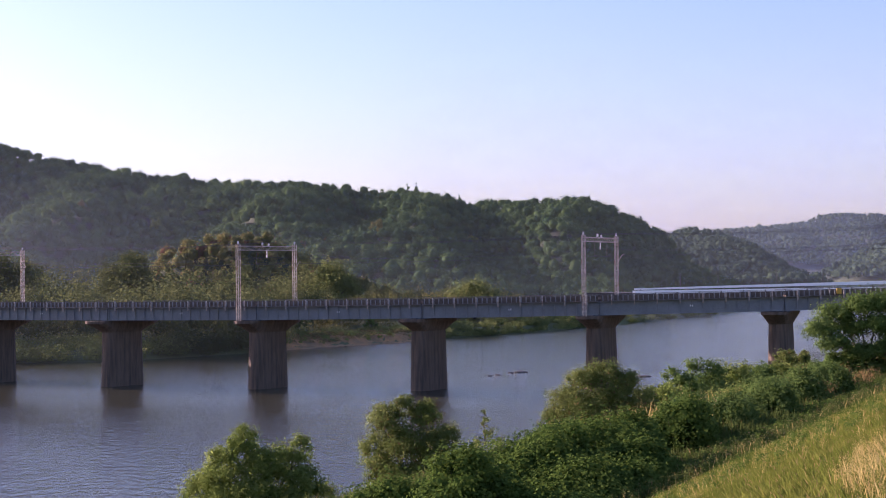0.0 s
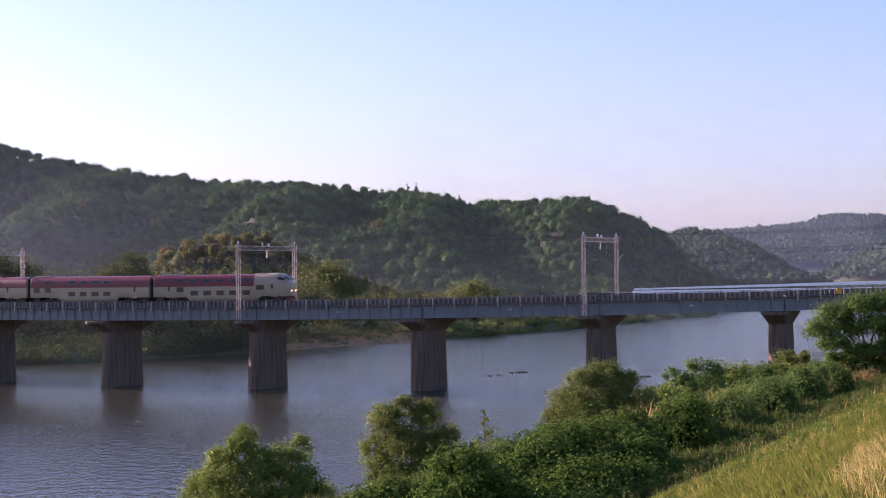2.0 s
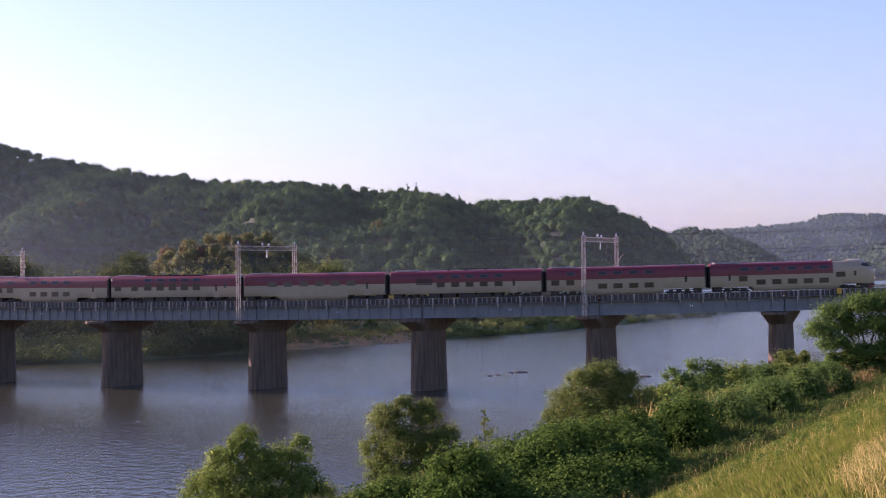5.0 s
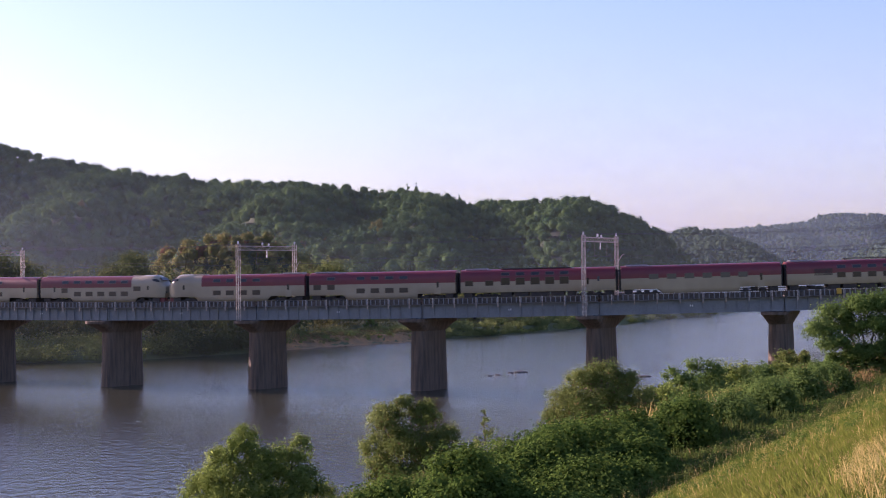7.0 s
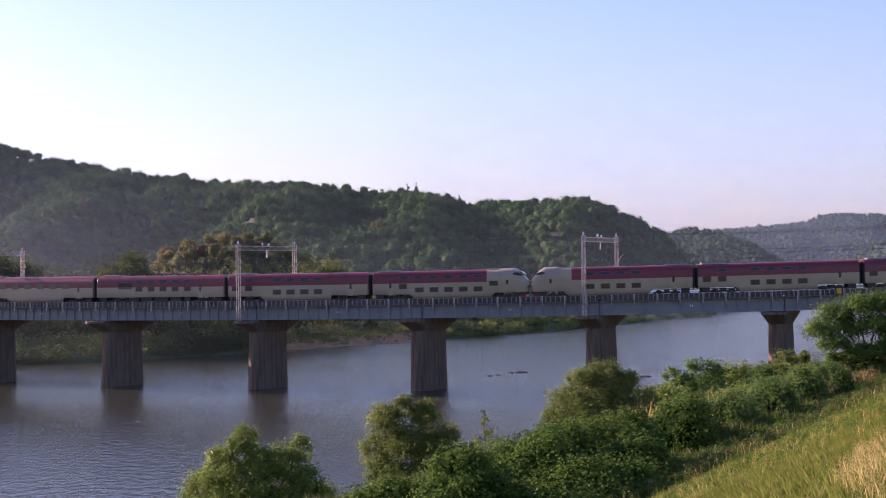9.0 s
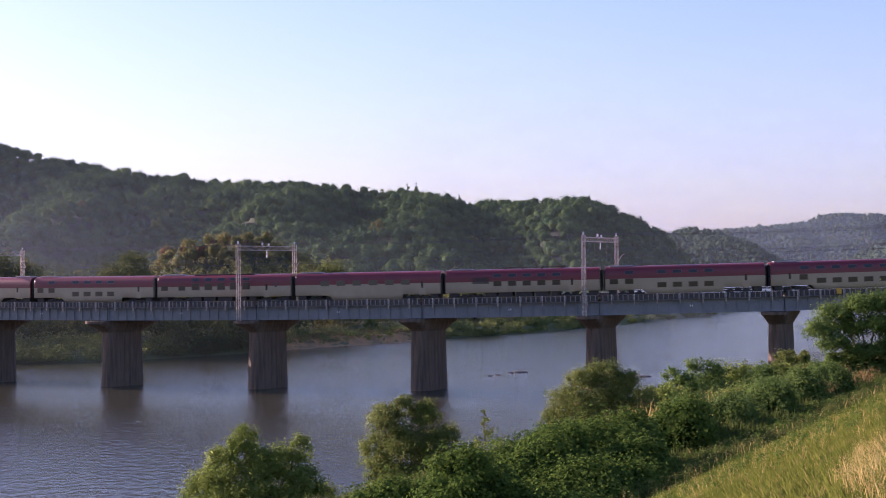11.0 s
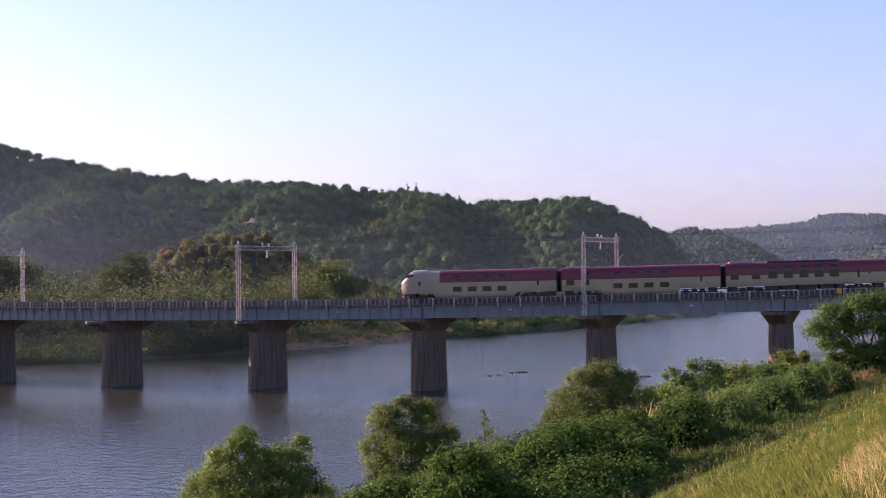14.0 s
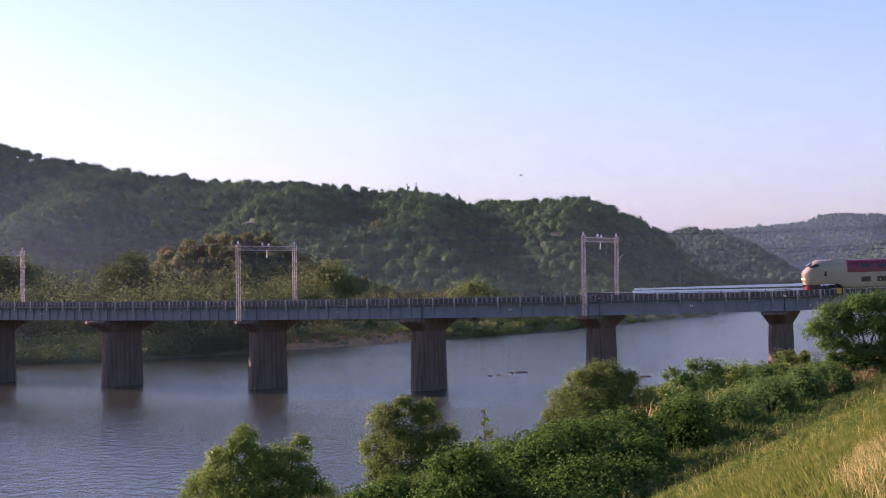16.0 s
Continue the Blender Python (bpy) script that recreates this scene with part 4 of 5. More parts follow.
rng = np.random.RandomState(77)
# woods behind the far shore: tall to the upstream side, lower and looser beyond
n = 300
x = rng.uniform(-140, -28, n)
y = far_shore(x) + np.where((x > -62) & (x < -34), 3, 14) + rng.uniform(0, 1, n) ** 1.3 * 85
tall = rng.uniform(4.8, 8.0, n) + 2.2 * smooth(30, 90, y - far_shore(x))
crown_field("riverside_woods", "dark green riverside woods behind the far shore", "woods", x, y, ground_height(x, y), rng.uniform(2.6, 5.0, n), tall, 420, 0.55, WOODS, 51)
n = 420
x = rng.uniform(-120, 45, n)
y = np.maximum(far_shore(x) + 40, 385 + rng.uniform(-30, 45, n))
tall = rng.uniform(3.0, 5.2, n) * (1 - 0.45 * smooth(5, 45, x))
crown_field("bamboo_grove", "yellow-green bamboo grove at the foot of the hill", "bamboo", x, y, ground_height(x, y), rng.uniform(1.6, 3.2, n), tall, 300, 0.62, BAMBOO, 52, 0.4, 1.2)
n = 520
x = rng.uniform(-110, 95, n)
y = far_shore(x) - 0.5 + rng.uniform(0, 1, n) ** 1.5 * 26
ok = ~((x > -36) & (x < -6) & (y - far_shore(x) < 15)) & ~((x > -50) & (x < -36))
x, y = x[ok], y[ok]
size = rng.uniform(1.2, 2.8, len(x))
size = size * np.where(x < -40, 1.25, 0.75)
crown_field("shore_shrubs", "bright green shrubs and reeds along the far shore", "shrubs", x, y, ground_height(x, y) - 0.2, size, size * rng.uniform(0.45, 0.8, len(x)), 300, 0.36, SHORE, 53, 0.6)
# shrubs in a darker leaf colour that stands for the shade on this shore
n = 60
x = rng.uniform(-54, -33, n)
y = far_shore(x) + rng.uniform(-0.5, 9, n)
size = rng.uniform(1.2, 2.6, n)
crown_field("shade_dark_shrubs", "shrubs overhanging the far shore, shade put into darker leaf colour", "shrubs", x, y, ground_height(x, y) - 0.2, size, size * rng.uniform(0.8, 1.3, n), 300, 0.38, WOODS, 59, 0.6)
n = 900
x = rng.uniform(-110, 160, n)
y = far_shore(x) + 8 + rng.uniform(0, 1, n) * 110
crown_field("meadow_tufts", "low grass tufts on the far flood plain", "grass", x, y, ground_height(x, y) - 0.1, rng.uniform(1.5, 3.5, n), rng.uniform(0.4, 0.9, n), 45, 0.7, BAMBOO, 54, 0.3)

# the sand bar: an uneven sheet of sand on the shore
sx, sy = np.arange(-37, -4, 0.6), np.arange(-3, 17, 0.6)
gx, gy = np.meshgrid(sx, sy)
yy = far_shore(gx) + gy
edge = np.minimum(smooth(-37, -33, gx), smooth(-4, -9, gx)) * smooth(17, 9, gy)
zz = ground_height(gx, yy) + 0.28 * edge - 0.12 + (0.26 * wave(gx, yy, 12, 3.5) + 0.22 * wave(gx, yy, 14, 1.7) + 0.35 * wave(gx * 0.4, yy, 15, 5)) * edge
i = np.arange(gx.size).reshape(gx.shape)
f = np.stack([i[:-1, :-1], i[:-1, 1:], i[1:, 1:], i[1:, :-1]], -1).reshape(-1, 4)
tagged(new("sand_bar", np_mesh("sand_bar", np.stack([gx, yy, zz], -1).reshape(-1, 3), f, SAND, True)), "pale brown sand bar at the water's edge", "sand bar", kind="structure")


def tree(name, label, x, y, z, lobes, mat, leaves, length, width, seed, trunk=0.25, droop=0.5, category="tree", fork=0.35, clump=1.0):
    """A trunk that forks into limbs, each ending in a lobe of leaves: lobes are (dx, dy, dz, rx, rz)."""
    rng = np.random.RandomState(seed)
    t = tagged(new(name), label, category)
    t.matrix_basis = pose(x, y, z)
    bm = bmesh.new()
    mean = np.mean([l[2] for l in lobes])
    knee = Vector((0.1, 0, mean * fork))
    add_bar(bm, (0, 0, -0.6), knee, trunk, 7, trunk * 0.7)
    for dx, dy, dz, rx, rz in lobes:
        mid = Vector((dx * 0.45, dy * 0.45, (knee.z + dz) * 0.5))
        add_bar(bm, knee, mid, trunk * 0.45, 6, trunk * 0.3)
        add_bar(bm, mid, (dx, dy, dz), trunk * 0.3, 5, trunk * 0.08)
        for k in range(5):
            a = rng.uniform(0, 6.28)
            tip = Vector((dx + math.cos(a) * rx * 0.8, dy + math.sin(a) * rx * 0.8, dz + rng.uniform(-0.2, 0.9) * rz))
            add_bar(bm, mid.lerp(Vector((dx, dy, dz)), rng.uniform(0.3, 1)), tip, trunk * 0.12, 4, trunk * 0.04)
    part("trunk", bm, t, "branching brown trunk", mats=BARK)
    total = sum(l[3] ** 2 for l in lobes)
    pieces = []
    for dx, dy, dz, rx, rz in lobes:
        n = int(leaves * rx ** 2 / total)
        k = max(6, int(n / 70))
        cd, cn = shell(rng, k, (rx * 0.92, rx * 0.92, rz * 0.92), 0.35, -0.6)
        pick = rng.randint(0, k, n)
        r = rx * clump * rng.uniform(0.26, 0.55, (k, 1))[pick]
        off = rng.normal(0, 0.55, (n, 3)) * r
        c = cd[pick] + off + np.array((dx, dy, dz))
        nrm = unit(cn[pick] + 0.9 * unit(off) + np.array((0, 0, 0.35)))
        pieces.append(leaf_quads(rng, c, nrm, length, width, 0.35, droop))
    v, f = joined(pieces)
    part("crown", np_mesh("crown", v, f, mat), t)
    return t


def many_lobes(seed, rx, height, n, low=0.3, lobe=0.42, peak=0.0):
    """Lobes spread over a dome of that radius and height."""
    r = random.Random(seed)
    out = []
    for i in range(n):
        a = i * 2.4 + r.uniform(-0.4, 0.4)
        u = math.sqrt((i + 0.5) / n)
        h = height * (low + (1 - low) * (1 - u ** 2) * r.uniform(0.8, 1.05)) - lobe * rx * 0.5
        out.append((math.cos(a) * u * rx * 0.72 + peak * (1 - u), math.sin(a) * u * rx * 0.72, max(h, height * 0.2), rx * lobe * r.uniform(0.75, 1.2), rx * lobe * r.uniform(0.75, 1.15)))
    return out


# single trees on the far plain
tree("round_tree", "bright green round-crowned tree before the hill", -29, 380, 3.5, many_lobes(5, 7.5, 14.5, 16, 0.5, 0.5), SHORE, 9000, 0.6, 0.4, 61, 0.4)
tree("broad_tree", "wide bright green tree among bamboo", 8.5, 405, 3.5, many_lobes(6, 9.0, 8.6, 16, 0.5, 0.45), SHORE, 9000, 0.6, 0.4, 62, 0.4)
tree("dark_tree", "tall dark green tree in the riverside woods", -98, 330, 3.5, many_lobes(7, 9, 18, 16, 0.5, 0.5), WOODS, 9000, 0.6, 0.4, 63, 0.4)
tree("dark_tree", "tall dark green tree in the riverside woods", -74, 345, 3.5, many_lobes(8, 9, 17, 16, 0.5, 0.5), WOODS, 9000, 0.6, 0.4, 64, 0.4)
tree("young_tree", "small pale green tree on the far shore", -17.5, 352, 2.5, many_lobes(9, 1.7, 4.2, 6, 0.2, 0.5), CAMPHOR, 900, 0.45, 0.3, 65, 0.12)

for k, (rx_, ry_, up) in enumerate(((-17.2, 719, 9.0), (-12.8, 720, 9.6), (8.2, 720, 8.6), (-104, 720, 7.5), (-46, 719, 7.2))):
    lobes = [(0, 0, up * 0.92, 0.5, 0.9), (0.2, 0, up * 0.74, 1.0, 0.9), (-0.3, 0.2, up * 0.56, 1.4, 1.0), (0.3, -0.2, up * 0.38, 1.7, 1.1)]
    tree("ridge_pine", "dark slender tree standing above the ridge", rx_, ry_, float(main_hill(rx_, ry_)), lobes, FOREST, 700, 0.6, 0.3, 600 + k, 0.2)

# flowering and pale crowns that stand out of the hillside's green
for k, (tx, ty, r, name_, label_, mat_) in enumerate(((-26.5, 560, 2.0, "flowering_tree", "tree with pale yellow blossom on the hillside", BAMBOO), (-23.5, 548, 1.6, "flowering_tree", "tree with pale yellow blossom on the hillside", BAMBOO),
                                                      (-117, 600, 4.0, "pale_tree", "pale yellow-green tree among the dark forest", WILLOW), (12, 610, 3.0, "pale_tree", "pale yellow-green tree among the dark forest", WILLOW))):
    tree(name_, label_, tx, ty, float(main_hill(tx, ty)) + 1.0, many_lobes(700 + k, r, 7.5, 9, 0.4, 0.5), mat_, 1800, 0.6, 0.4, 710 + k, 0.25)

# ------------------------------------------------------------ near bank
# willows at the water's edge
tree("willow_bush", "light green willow bush at the water's edge", -10.9, 85, 0.6,
     [(-3.1, 0, 2.4, 1.5, 1.6), (-1.9, -0.6, 3.9, 1.4, 1.5), (-0.7, 0.2, 5.3, 1.15, 1.35), (0.3, -0.5, 3.9, 1.4, 1.4), (1.5, 0.3, 4.2, 1.3, 1.2), (2.7, 0.1, 5.0, 0.75, 1.1), (2.6, -0.4, 3.0, 1.4, 1.3),
      (3.5, 0.3, 2.0, 1.2, 1.4), (0, -1.5, 2.2, 1.9, 1.7), (-1.7, -1.3, 2.0, 1.6, 1.6), (1.8, -1.4, 1.7, 1.7, 1.5)], WILLOW, 42000, 0.20, 0.075, 71, 0.16, 0.6, "bush", 0.2, 0.72)
tree("olive_bush", "olive-green willow bush beside the river", -2.0, 95, 0.9,
     [(-1.9, 0, 5.2, 1.25, 1.5), (-0.6, 0.3, 5.9, 0.95, 1.1), (0.8, -0.2, 5.6, 1.1, 1.2), (-2.4, 0.2, 3.2, 1.2, 1.5), (-0.7, -0.8, 3.9, 1.5, 1.5), (1.2, -0.5, 3.5, 1.5, 1.6), (2.2, 0.2, 4.1, 0.9, 1.2),
      (-1.6, -0.9, 1.7, 1.6, 1.5), (0.5, -1.0, 1.6, 1.7, 1.5), (2.4, -0.6, 1.8, 1.4, 1.4)], OLIVE, 38000, 0.19, 0.075, 72, 0.14, 0.4, "bush", 0.2, 0.72)
tree("sapling", "thin sparse willow sapling by the river", 2.6, 97, 1.0, [(0.0, 0, 5.0, 0.42, 1.1), (0.3, 0, 3.8, 0.6, 1.0), (-0.5, 0, 3.4, 0.7, 0.9), (0.9, 0, 2.9, 0.9, 0.8), (-1.2, 0, 2.4, 0.9, 0.8), (0.2, -0.3, 2.0, 1.4, 1.0)],
     OLIVE, 2600, 0.22, 0.08, 73, 0.08, 0.4, "bush", 0.2)
tree("olive_bush", "large grey-green willow bush on the bank", 11.6, 110, 1.6,
     [(-2.6, 0, 4.2, 1.5, 1.5), (-1.3, 0, 5.9, 1.35, 1.2), (0.4, 0.3, 6.4, 1.4, 1.0), (2.0, 0, 5.6, 1.4, 1.2), (3.4, 0.2, 4.3, 1.3, 1.3), (-3.7, 0.1, 2.7, 1.2, 1.4), (4.4, 0, 2.8, 1.2, 1.3), (-1.5, -1.0, 4.0, 1.7, 1.6),
      (0.6, -1.2, 4.5, 1.7, 1.5), (2.4, -1.0, 3.6, 1.7, 1.6), (-2.6, -1.2, 2.0, 1.7, 1.5), (0, -1.6, 2.2, 2.0, 1.7), (2.8, -1.4, 1.7, 1.8, 1.5)], OLIVE, 46000, 0.20, 0.08, 74, 0.16, 0.4, "bush", 0.2, 0.75)
# vines over the bank
for k, (vx, vy, top, r) in enumerate(((-2.4, 66, 6.2, 2.2), (1.0, 70, 6.9, 2.5), (4.8, 75, 7.35, 2.7), (8.2, 80, 7.7, 2.8), (9.9, 75, 7.0, 2.0), (2.4, 64, 6.6, 2.4), (6.2, 67, 6.9, 2.5), (-0.4, 61, 6.1, 2.1), (5.0, 61, 6.1, 2.1),
                                      (8.4, 70, 6.4, 1.9), (7.2, 88, 6.6, 2.2), (13.6, 92, 6.3, 2.6), (15.8, 99, 5.9, 2.2))):
    g = float(ground_height(vx, vy)) - 0.2
    tree("vine_mound", "glossy green broad-leaved vines heaped over the bank", vx, vy, g, many_lobes(100 + k, r * 1.15, top - g, 11, 0.35, 0.5), KUDZU, 15000, 0.17, 0.14, 80 + k, 0.08, 0.2, "vines", 0.2)
# a thick hedge of vines and shrubs along the inner edge of the berm
for k in range(12):
    vy = 63 + k * 6.6
    vx = (-27.2 + 1.0 * math.sin(k * 2.1) + 0.44 * vy) / 0.897
    g = float(ground_height(vx, vy)) - 0.2
    near_side = vy < 96
    tree("vine_mound" if near_side else "bank_shrub", "dark green vines along the foot of the levee" if near_side else "green leafy shrub at the foot of the levee", vx, vy, g, many_lobes(500 + k, 2.3, 4.0 if near_side else 3.1, 11, 0.35, 0.5),
         KUDZU if near_side else CAMPHOR, 11000, 0.18, 0.14, 180 + k, 0.08, 0.2, "vines" if near_side else "shrub", 0.2)
# shrubs between the vines and the bridge
for k, (vx, vy, top, r) in enumerate(((17.6, 118, 6.3, 2.0), (20.0, 125, 6.9, 2.0), (23.2, 130, 7.1, 2.3), (27.0, 136, 6.4, 2.2), (30.0, 140, 6.2, 2.0), (18.8, 110, 5.7, 2.0), (22.6, 116, 5.6, 2.2), (26.0, 124, 5.8, 2.2), (30.5, 130, 5.6, 2.2),
                                      (33.5, 146, 5.8, 1.9), (21.0, 106, 5.2, 1.8), (24.4, 111, 5.2, 1.8))):
    g = float(ground_height(vx, vy)) - 0.2
    tree("bank_shrub", "green leafy shrub on the river bank", vx, vy, g, many_lobes(200 + k, r * 1.3, top + 0.5 - g, 10, 0.3, 0.45), CAMPHOR if k % 3 else WILLOW, 6500, 0.28, 0.14, 120 + k, 0.08, 0.3, "shrub", 0.2)
for k, (vx, vy, top, r) in enumerate(((38.0, 163, 7.2, 1.7), (40.6, 167, 6.4, 1.4), (35.5, 158, 5.8, 1.4))):
    g = float(ground_height(vx, vy)) - 0.2
    tree("olive_shrub", "pale olive shrub near the bridge pier", vx, vy, g, many_lobes(300 + k, r * 1.1, top - g, 9, 0.25, 0.42), OLIVE, 5000, 0.28, 0.11, 150 + k, 0.08, 0.3, "shrub", 0.2)
# the wide tree by the bridge
tree("bank_tree", "wide-spreading bright green tree with layered crown", 43.0, 150, 4.2,
     [(-4.6, 0, 5.5, 1.9, 0.9), (-2.8, 0.5, 6.9, 2.0, 0.9), (-0.6, -0.4, 7.7, 2.1, 1.0), (1.8, 0.4, 7.9, 2.2, 1.0), (4.4, 0, 7.4, 2.4, 1.2), (-3.4, -1.2, 4.0, 1.8, 0.8), (-1.6, 1.0, 5.4, 2.0, 0.9), (0.8, -1.0, 5.9, 2.1, 1.0),
      (3.2, -0.8, 5.2, 2.2, 1.0), (-2.6, 0, 2.2, 1.7, 0.9), (-0.4, -1.2, 3.0, 1.9, 0.9), (2.2, -1.3, 3.2, 2.0, 1.0), (0.6, -1.0, 1.3, 2.0, 1.0), (5.5, 0, 3.6, 2.0, 1.3), (-1.2, -0.6, 1.1, 1.7, 0.9)], CAMPHOR, 38000, 0.34, 0.13, 170, 0.3, 0.5, "tree", 0.3, 0.8)


def blades(rng, x, y, z, height, width, lean=0.35):
    """Bent blades: two quads each would be too many, so one tapering quad that leans."""
    n = len(x)
    a = rng.uniform(0, 6.28, n)
    base = np.stack([x, y, z], -1)
    side = np.stack([np.cos(a), np.sin(a), np.zeros(n)], -1) * (width / 2)[:, None]
    b = rng.uniform(0, 6.28, n)
    l = rng.uniform(0, lean, n) * height
    bend = np.stack([np.cos(b) * l, np.sin(b) * l, height], -1)
    q = np.stack([base - side, base + side, base + bend * np.array((0.45, 0.45, 0.62)) + side * 0.7, base + bend], 1)
    return q.reshape(-1, 3), np.arange(4 * n).reshape(-1, 4)


def levee_points(rng, n, d0, d1, y0, y1, power=1.0):
    u = rng.uniform(0, 1, n) ** power
    y = y0 * (y1 / y0) ** u
    d = rng.uniform(d0, d1, n)
    x = (d + 0.44 * y) / 0.897
    ok = (x < 0.33 * y + 1.5) & (x > -0.32 * y - 1.5)
    return x[ok], y[ok]


rng = np.random.RandomState(5)
x, y = levee_points(rng, 460000, -23.5, 0.5, 7.0, 145)
patchy = 0.75 + 0.45 * wave(x, y, 41, 9) + 0.25 * wave(x, y, 42, 2.5)
h = rng.uniform(0.06, 0.19, len(x)) * patchy * (0.75 + 0.6 * smooth(10, 50, y))
x2, y2 = levee_points(rng, 150000, -12, 0.5, 7.0, 30)
x, y, h = np.concatenate([x, x2]), np.concatenate([y, y2]), np.concatenate([h, rng.uniform(0.05, 0.17, len(x2))])
v, f = blades(rng, x, y, ground_height(x, y) - 0.02, h, 0.005 + 0.0005 * y, 0.8)
tagged(new("levee_grass", np_mesh("levee_grass", v, f, GRASS)), "yellow-green meadow grass on the levee slope", "grass", kind="stuff")
x, y = levee_points(rng, 130000, -44, -24, 52, 235)
h = rng.uniform(0.6, 1.9, len(x)) * (0.8 + 0.5 * wave(x, y, 44, 14)) * (0.35 + 0.65 * smooth(-22, -27, 0.897 * x - 0.44 * y))
v, f = blades(rng, x, y, ground_height(x, y) - 0.05, np.maximum(h, 0.25), 0.03 + 0.0006 * y, 0.4)
tagged(new("bank_reeds", np_mesh("bank_reeds", v, f, REED)), "tall green reeds and weeds on the river bank", "reeds", kind="stuff")


def seed_stems(name, label, x, y, height, head, seed):
    """Dry grasses: a thin stem and a loose head of grains."""
    rng = np.random.RandomState(seed)
    z = ground_height(x, y)
    n = len(x)
    v1, f1 = blades(rng, x, y, z, height, 0.002 + 0.0002 * y, 0.4)
    tips = v1.reshape(-1, 4, 3)[:, 3]
    k = 36
    c = np.repeat(tips, k, 0) + rng.normal(0, 1, (n * k, 3)) * np.array((0.55, 0.55, 1.9)) * head - np.array((0, 0, head * 0.6))
    v2, f2 = leaf_quads(rng, c, rng.normal(0, 1, (n * k, 3)), head * 0.42, head * 0.14, 0.4, 0.5)
    v, f = joined([(v1, f1), (v2, f2)])
    tagged(new(name, np_mesh(name, v, f, STRAW)), label, "grass", kind="stuff")


x, y = levee_points(rng, 3000, -4.5, -0.5, 9.5, 16)
ok = x > 0.272 * y + 0.25 * wave(x, y, 19, 3)
seed_stems("dry_grass", "straw-coloured dry seeding grass at the levee top", x[ok], y[ok], rng.uniform(0.10, 0.22, ok.sum()), 0.026, 6)
x, y = levee_points(rng, 700, -21, -4, 22, 100)
seed_stems("seeding_grass", "scattered pale seed heads in the meadow", x, y, rng.uniform(0.18, 0.30, len(x)), 0.05, 7)

# weeds in clumps among the grass
x, y = levee_points(rng, 900, -22, -6, 25, 120)
h = rng.uniform(0.10, 0.26, len(x)) * (0.6 + 0.5 * smooth(15, 70, y))
crown_field("meadow_weeds", "dark green weed clumps in the meadow", "weeds", x, y, ground_height(x, y) - 0.03, h * rng.uniform(0.8, 1.6, len(x)), h, 60, 0.07, KUDZU, 55, 0.3)
x, y = levee_points(rng, 420, -23.5, -20.5, 55, 140)
h = rng.uniform(0.25, 0.6, len(x))
crown_field("edge_weeds", "taller weeds along the levee foot", "weeds", x, y, ground_height(x, y) - 0.03, h * 0.8, h, 70, 0.2, REED, 56, 0.25)

# dark-leaved creepers added so that the ditch reads as deep shade
x, y = levee_points(rng, 1000, -27, -21.8, 50, 145)
h = rng.uniform(0.2, 0.5, len(x))
crown_field("ditch_shade_creepers", "low dark green creepers added to deepen the shaded ditch", "creepers", x, y, ground_height(x, y) - 0.05, h * 1.3, h, 60, 0.2, KUDZU, 57, 0.5)
x = rng.uniform(-36, -5, 70)
y = far_shore(x) + rng.uniform(3, 16, 70)
h = rng.uniform(0.3, 0.9, 70)
crown_field("sand_tufts", "green tufts on the sand bar", "tufts", x, y, ground_height(x, y), h * 1.5, h, 60, 0.35, WILLOW, 58, 0.4)

x = rng.uniform(-37, -4, 260)
y = far_shore(x) + rng.uniform(4, 20, 260)
h = rng.uniform(0.25, 0.7, 260)
crown_field("bar_grass", "rusty dry grass on the sand bar", "grass", x, y, ground_height(x, y), h * 1.6, h, 60, 0.35, DRYGRASS, 60, 0.3)
# dry grass and pale reeds on the near bank
x, y = levee_points(rng, 520, -31, -25.5, 124, 172)
h = rng.uniform(0.5, 1.2, len(x))
crown_field("bank_dry_grass", "rusty dry grass on the bank by the bridge", "grass", x, y, ground_height(x, y), h * 0.7, h, 50, 0.32, DRYGRASS, 62, 0.2)
x, y = levee_points(rng, 260, -33, -28, 86, 112)
seed_stems("pale_reeds", "pale reed stalks with dry plumes among the shrubs", x, y, rng.uniform(1.6, 2.8, len(x)), 0.09, 63)
# taller stems on the brow of the levee, against the shaded ditch
x, y = levee_points(rng, 420, -22.6, -20.6, 50, 140)
seed_stems("brow_grass", "tall seeding grass along the levee brow", x, y, rng.uniform(0.35, 0.85, len(x)), 0.06, 64)

# small concrete landing by the foot of the levee
landing = new("concrete_landing", bm_mesh("concrete_landing", box(-1.6, 1.6, -0.8, 0.8, -0.3, 0.08, 0.04), SAND))
landing.matrix_basis = pose(37.2, 126, float(ground_height(37.2, 126)) + 0.06, 0, 0, 62)
tagged(landing, "pale concrete landing in the grass at the levee foot", "landing")


def rock(x, y, r, flat, seed, z=0.0):
    rr = random.Random(seed)
    bm = bmesh.new()
    bmesh.ops.create_icosphere(bm, subdivisions=2, radius=1.0)
    for vert in bm.verts:
        k = 1 + 0.35 * noise.noise(vert.co * 1.7 + Vector((seed, 0, 0)))
        vert.co = Vector((vert.co.x * r * k, vert.co.y * r * 0.7 * k, vert.co.z * flat * k))
    ob = new("river_rock", bm_mesh("river_rock", bm, ROCK))
    ob.matrix_basis = pose(x, y, z, 0, 0, rr.uniform(0, 180))
    tagged(ob, "low dark rock breaking the river surface", "rock", "rocks in the river")


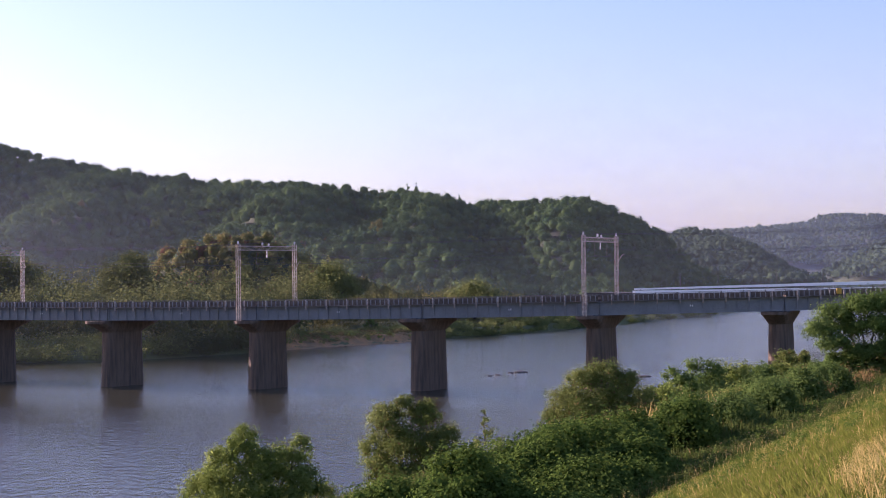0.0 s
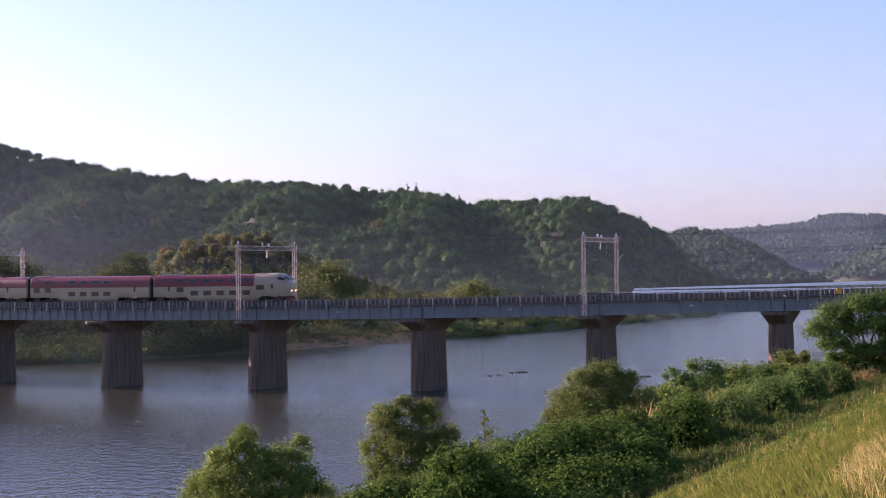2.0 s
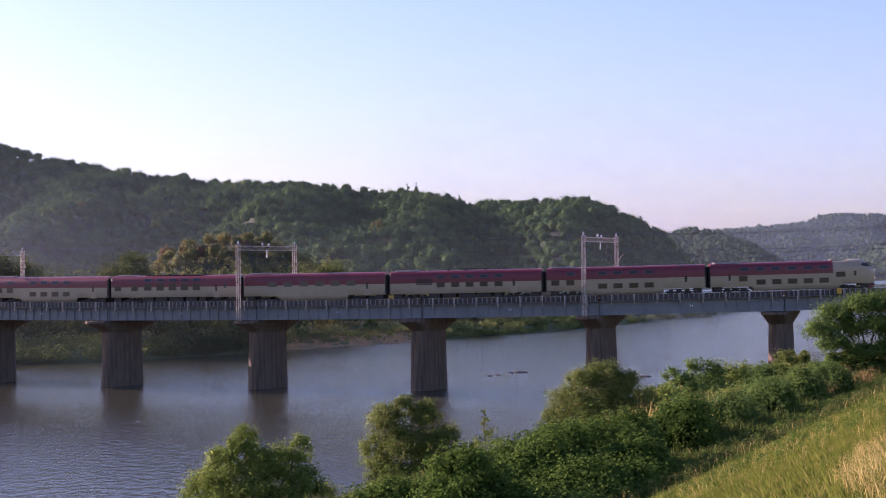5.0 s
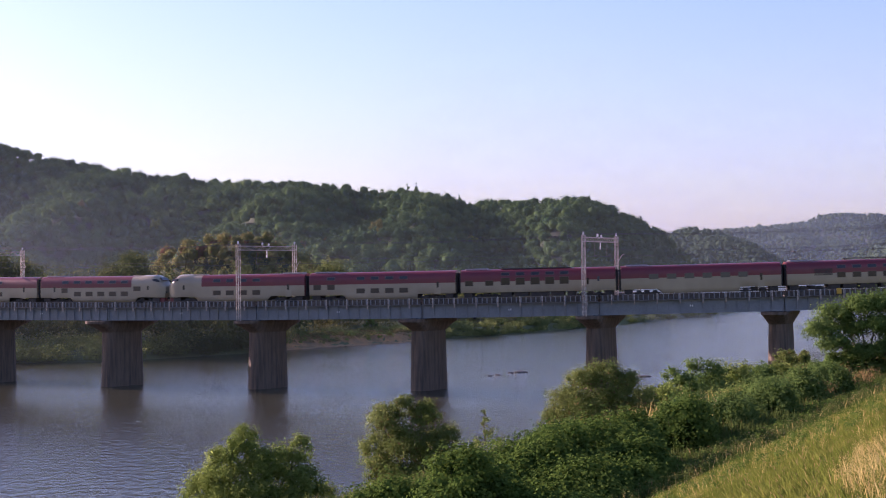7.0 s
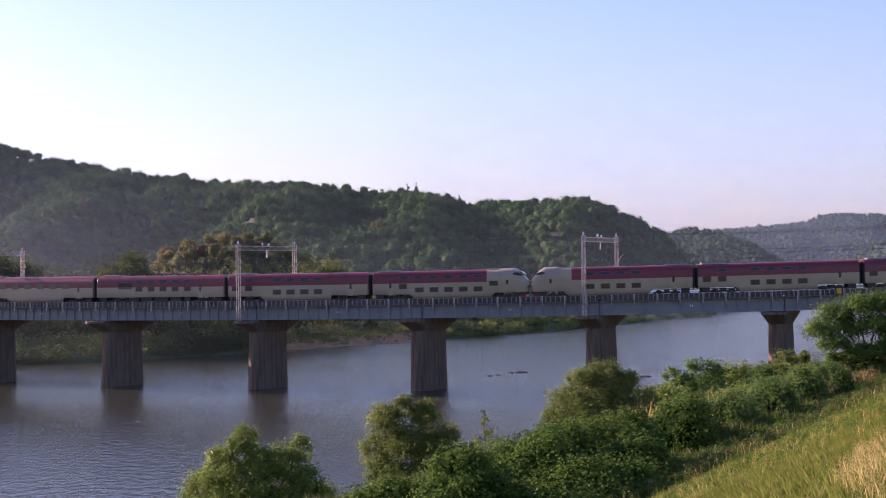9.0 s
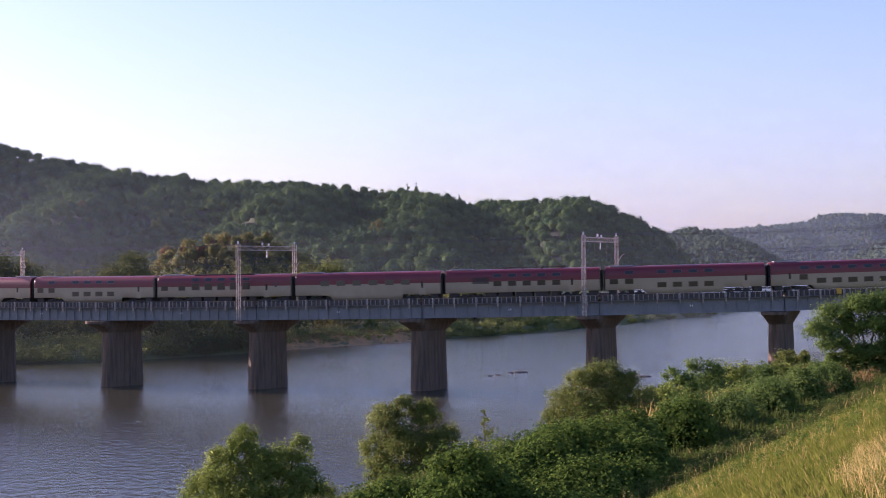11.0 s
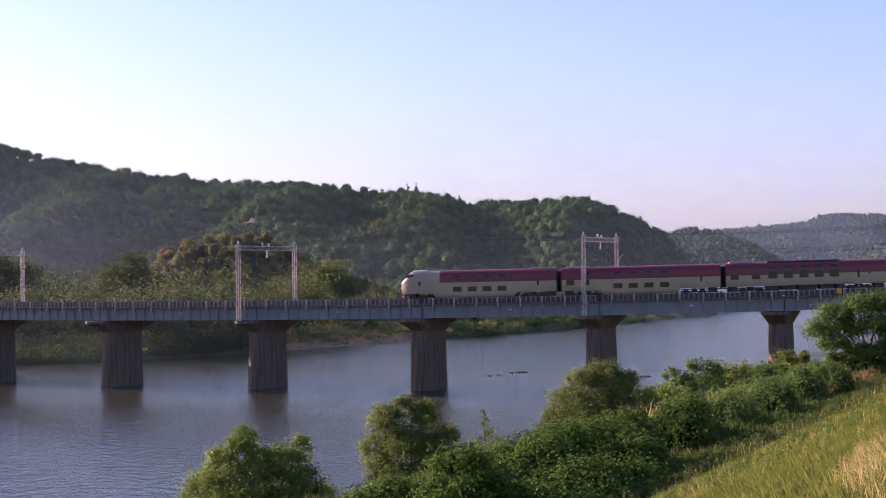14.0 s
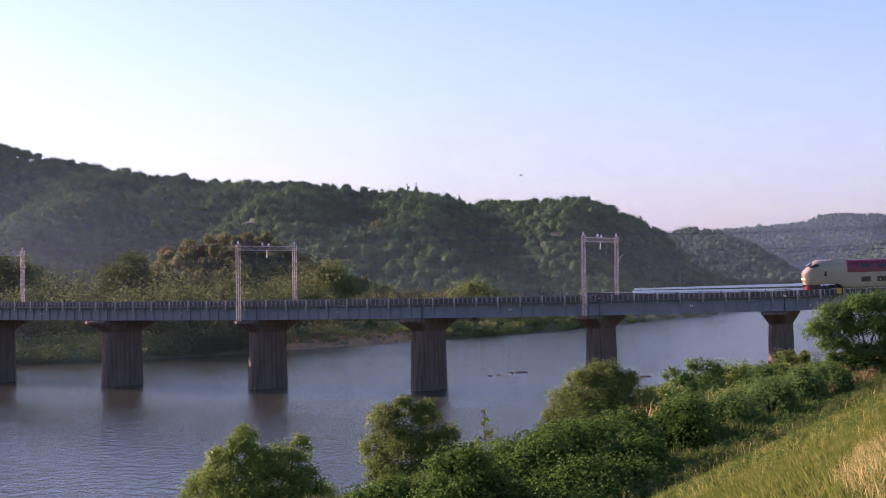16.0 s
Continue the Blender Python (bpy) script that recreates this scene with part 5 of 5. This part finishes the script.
for k, (x_, y_, r_, f_) in enumerate(((12.0, 231, 1.5, 0.30), (10.4, 230, 0.7, 0.2), (8.2, 226, 0.55, 0.2), (6.9, 224, 0.6, 0.18), (27.6, 220, 0.9, 0.2), (29.8, 219, 1.1, 0.22), (56.6, 222, 0.9, 0.45), (57.8, 219, 0.7, 0.35), (55.5, 216, 0.5, 0.3), (54.3, 208, 0.8, 0.3))):
    rock(x_, y_, r_, f_, 400 + k)


# ------------------------------------------------------------ road viaduct beyond the railway
def viaduct():
    """A white road bridge that leaves behind the railway: tapering fascia and parapet bands, lamp posts, slender piers."""
    road = tagged(new("road_viaduct"), "white painted road viaduct behind the railway bridge", "viaduct")
    ax, ay, bx, by = 28.0, 214.0, 127.0, 404.0
    d = Vector((bx - ax, by - ay, 0))
    length = d.length
    road.matrix_basis = Matrix.Translation((ax, ay, 0)) @ Matrix.Rotation(math.atan2(d.y, d.x), 4, "Z")

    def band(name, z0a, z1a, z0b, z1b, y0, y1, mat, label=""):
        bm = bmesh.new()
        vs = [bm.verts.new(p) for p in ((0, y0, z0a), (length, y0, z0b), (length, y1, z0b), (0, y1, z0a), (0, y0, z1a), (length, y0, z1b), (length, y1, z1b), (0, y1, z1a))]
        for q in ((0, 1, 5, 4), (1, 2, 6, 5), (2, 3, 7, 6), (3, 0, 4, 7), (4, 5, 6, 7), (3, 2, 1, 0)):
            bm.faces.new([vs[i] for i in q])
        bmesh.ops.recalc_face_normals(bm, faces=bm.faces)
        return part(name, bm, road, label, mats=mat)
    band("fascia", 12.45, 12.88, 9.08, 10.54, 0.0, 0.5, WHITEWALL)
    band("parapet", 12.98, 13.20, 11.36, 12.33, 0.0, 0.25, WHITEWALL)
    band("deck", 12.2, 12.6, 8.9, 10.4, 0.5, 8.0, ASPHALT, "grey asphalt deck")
    for k in range(16):
        x = 2 + k * (length - 4) / 15
        u = x / length
        part("parapet_post", box(-0.10, 0.10, -0.06, 0.24, 12.88 - 2.34 * u - 0.05, 13.0 - 1.6 * u + 0.05), road, at=pose(x, 0, 0), mats=STEEL)
    for u in (0.105, 0.2, 0.38, 0.562):
        bm = bmesh.new()
        add_bar(bm, (u * length, 0.7, 12.2 - 2.4 * u), (u * length, 0.7, 15.05 + 1.4 * u), 0.09, 6, 0.06)
        part("lamp_post", bm, road, "thin dark lamp post", mats=DARKSTEEL)
    for u, py in ((0.008, 5.2), (0.385, 0.6), (0.96, 0.6)):
        part("pier", box(u * length - 0.6, u * length + 0.6, py, py + 1.4, -3, 12.3 - 3.2 * u), road, mats=CONCRETE)


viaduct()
# yellow box fixed to the railing
box_x, box_y, box_a = line(53.5, -4.3)
yb = new("trackside_box", bm_mesh("trackside_box", box(-0.3, 0.3, -0.12, 0.12, 2.3, 3.05, 0.03), YELLOW))
yb.matrix_basis = Matrix.Translation((box_x, box_y, soffit(53.5))) @ Matrix.Rotation(-box_a, 4, "Z")
tagged(yb, "small yellow box fixed to the bridge railing", "box")

# ------------------------------------------------------------ a bird crossing the valley
def flying_bird():
    b = tagged(new("bird"), "small dark bird gliding over the valley", "bird")
    bm = bmesh.new()
    bmesh.ops.create_uvsphere(bm, u_segments=10, v_segments=8, radius=1.0, matrix=Matrix.Diagonal((0.085, 0.026, 0.026, 1)))
    part("body", bm, b, mats=UNDER, smooth=True)
    for side in (-1, 1):
        bm = bmesh.new()
        lower, upper = [[bm.verts.new((x, side * y, z + h)) for x, y, z in ((0.05, 0.015, 0.01), (0.045, 0.08, 0.035), (-0.05, 0.18, 0.03), (-0.015, 0.08, 0.03), (-0.03, 0.015, 0.01))] for h in (0.0, 0.006)]
        bm.faces.new(lower)
        bm.faces.new(upper[::-1])
        for i in range(5):
            bm.faces.new((lower[i], upper[i], upper[(i + 1) % 5], lower[(i + 1) % 5]))
        bmesh.ops.recalc_face_normals(bm, faces=bm.faces)
        part("wing", bm, b, mats=UNDER)
    part("tail", box(-0.14, -0.07, -0.016, 0.016, -0.004, 0.004), b, mats=UNDER)
    return b


BIRD = flying_bird()


# ------------------------------------------------------------ what moves
def motions():
    for i, (ob, turned) in enumerate(TRAIN):
        rows = []
        for k in range(33):
            t = k * 0.5
            rows.append((t, car_pose(car_at(i, t), turned)))
        walk(ob, rows)
    # from beyond the valley's side across the view
    rows = [(0.0, pose(61.8, 75, 32.9, 0, 0, 180))]
    for t in (14.0, 14.5, 15.0, 15.5, 16.0):
        u = (t - 15.5) * 2
        rows.append((t, pose(13.67 - 9.63 * u, 75, 22.79 - 2.03 * u, 0, 12, 180)))
    walk(BIRD, rows)


motions()
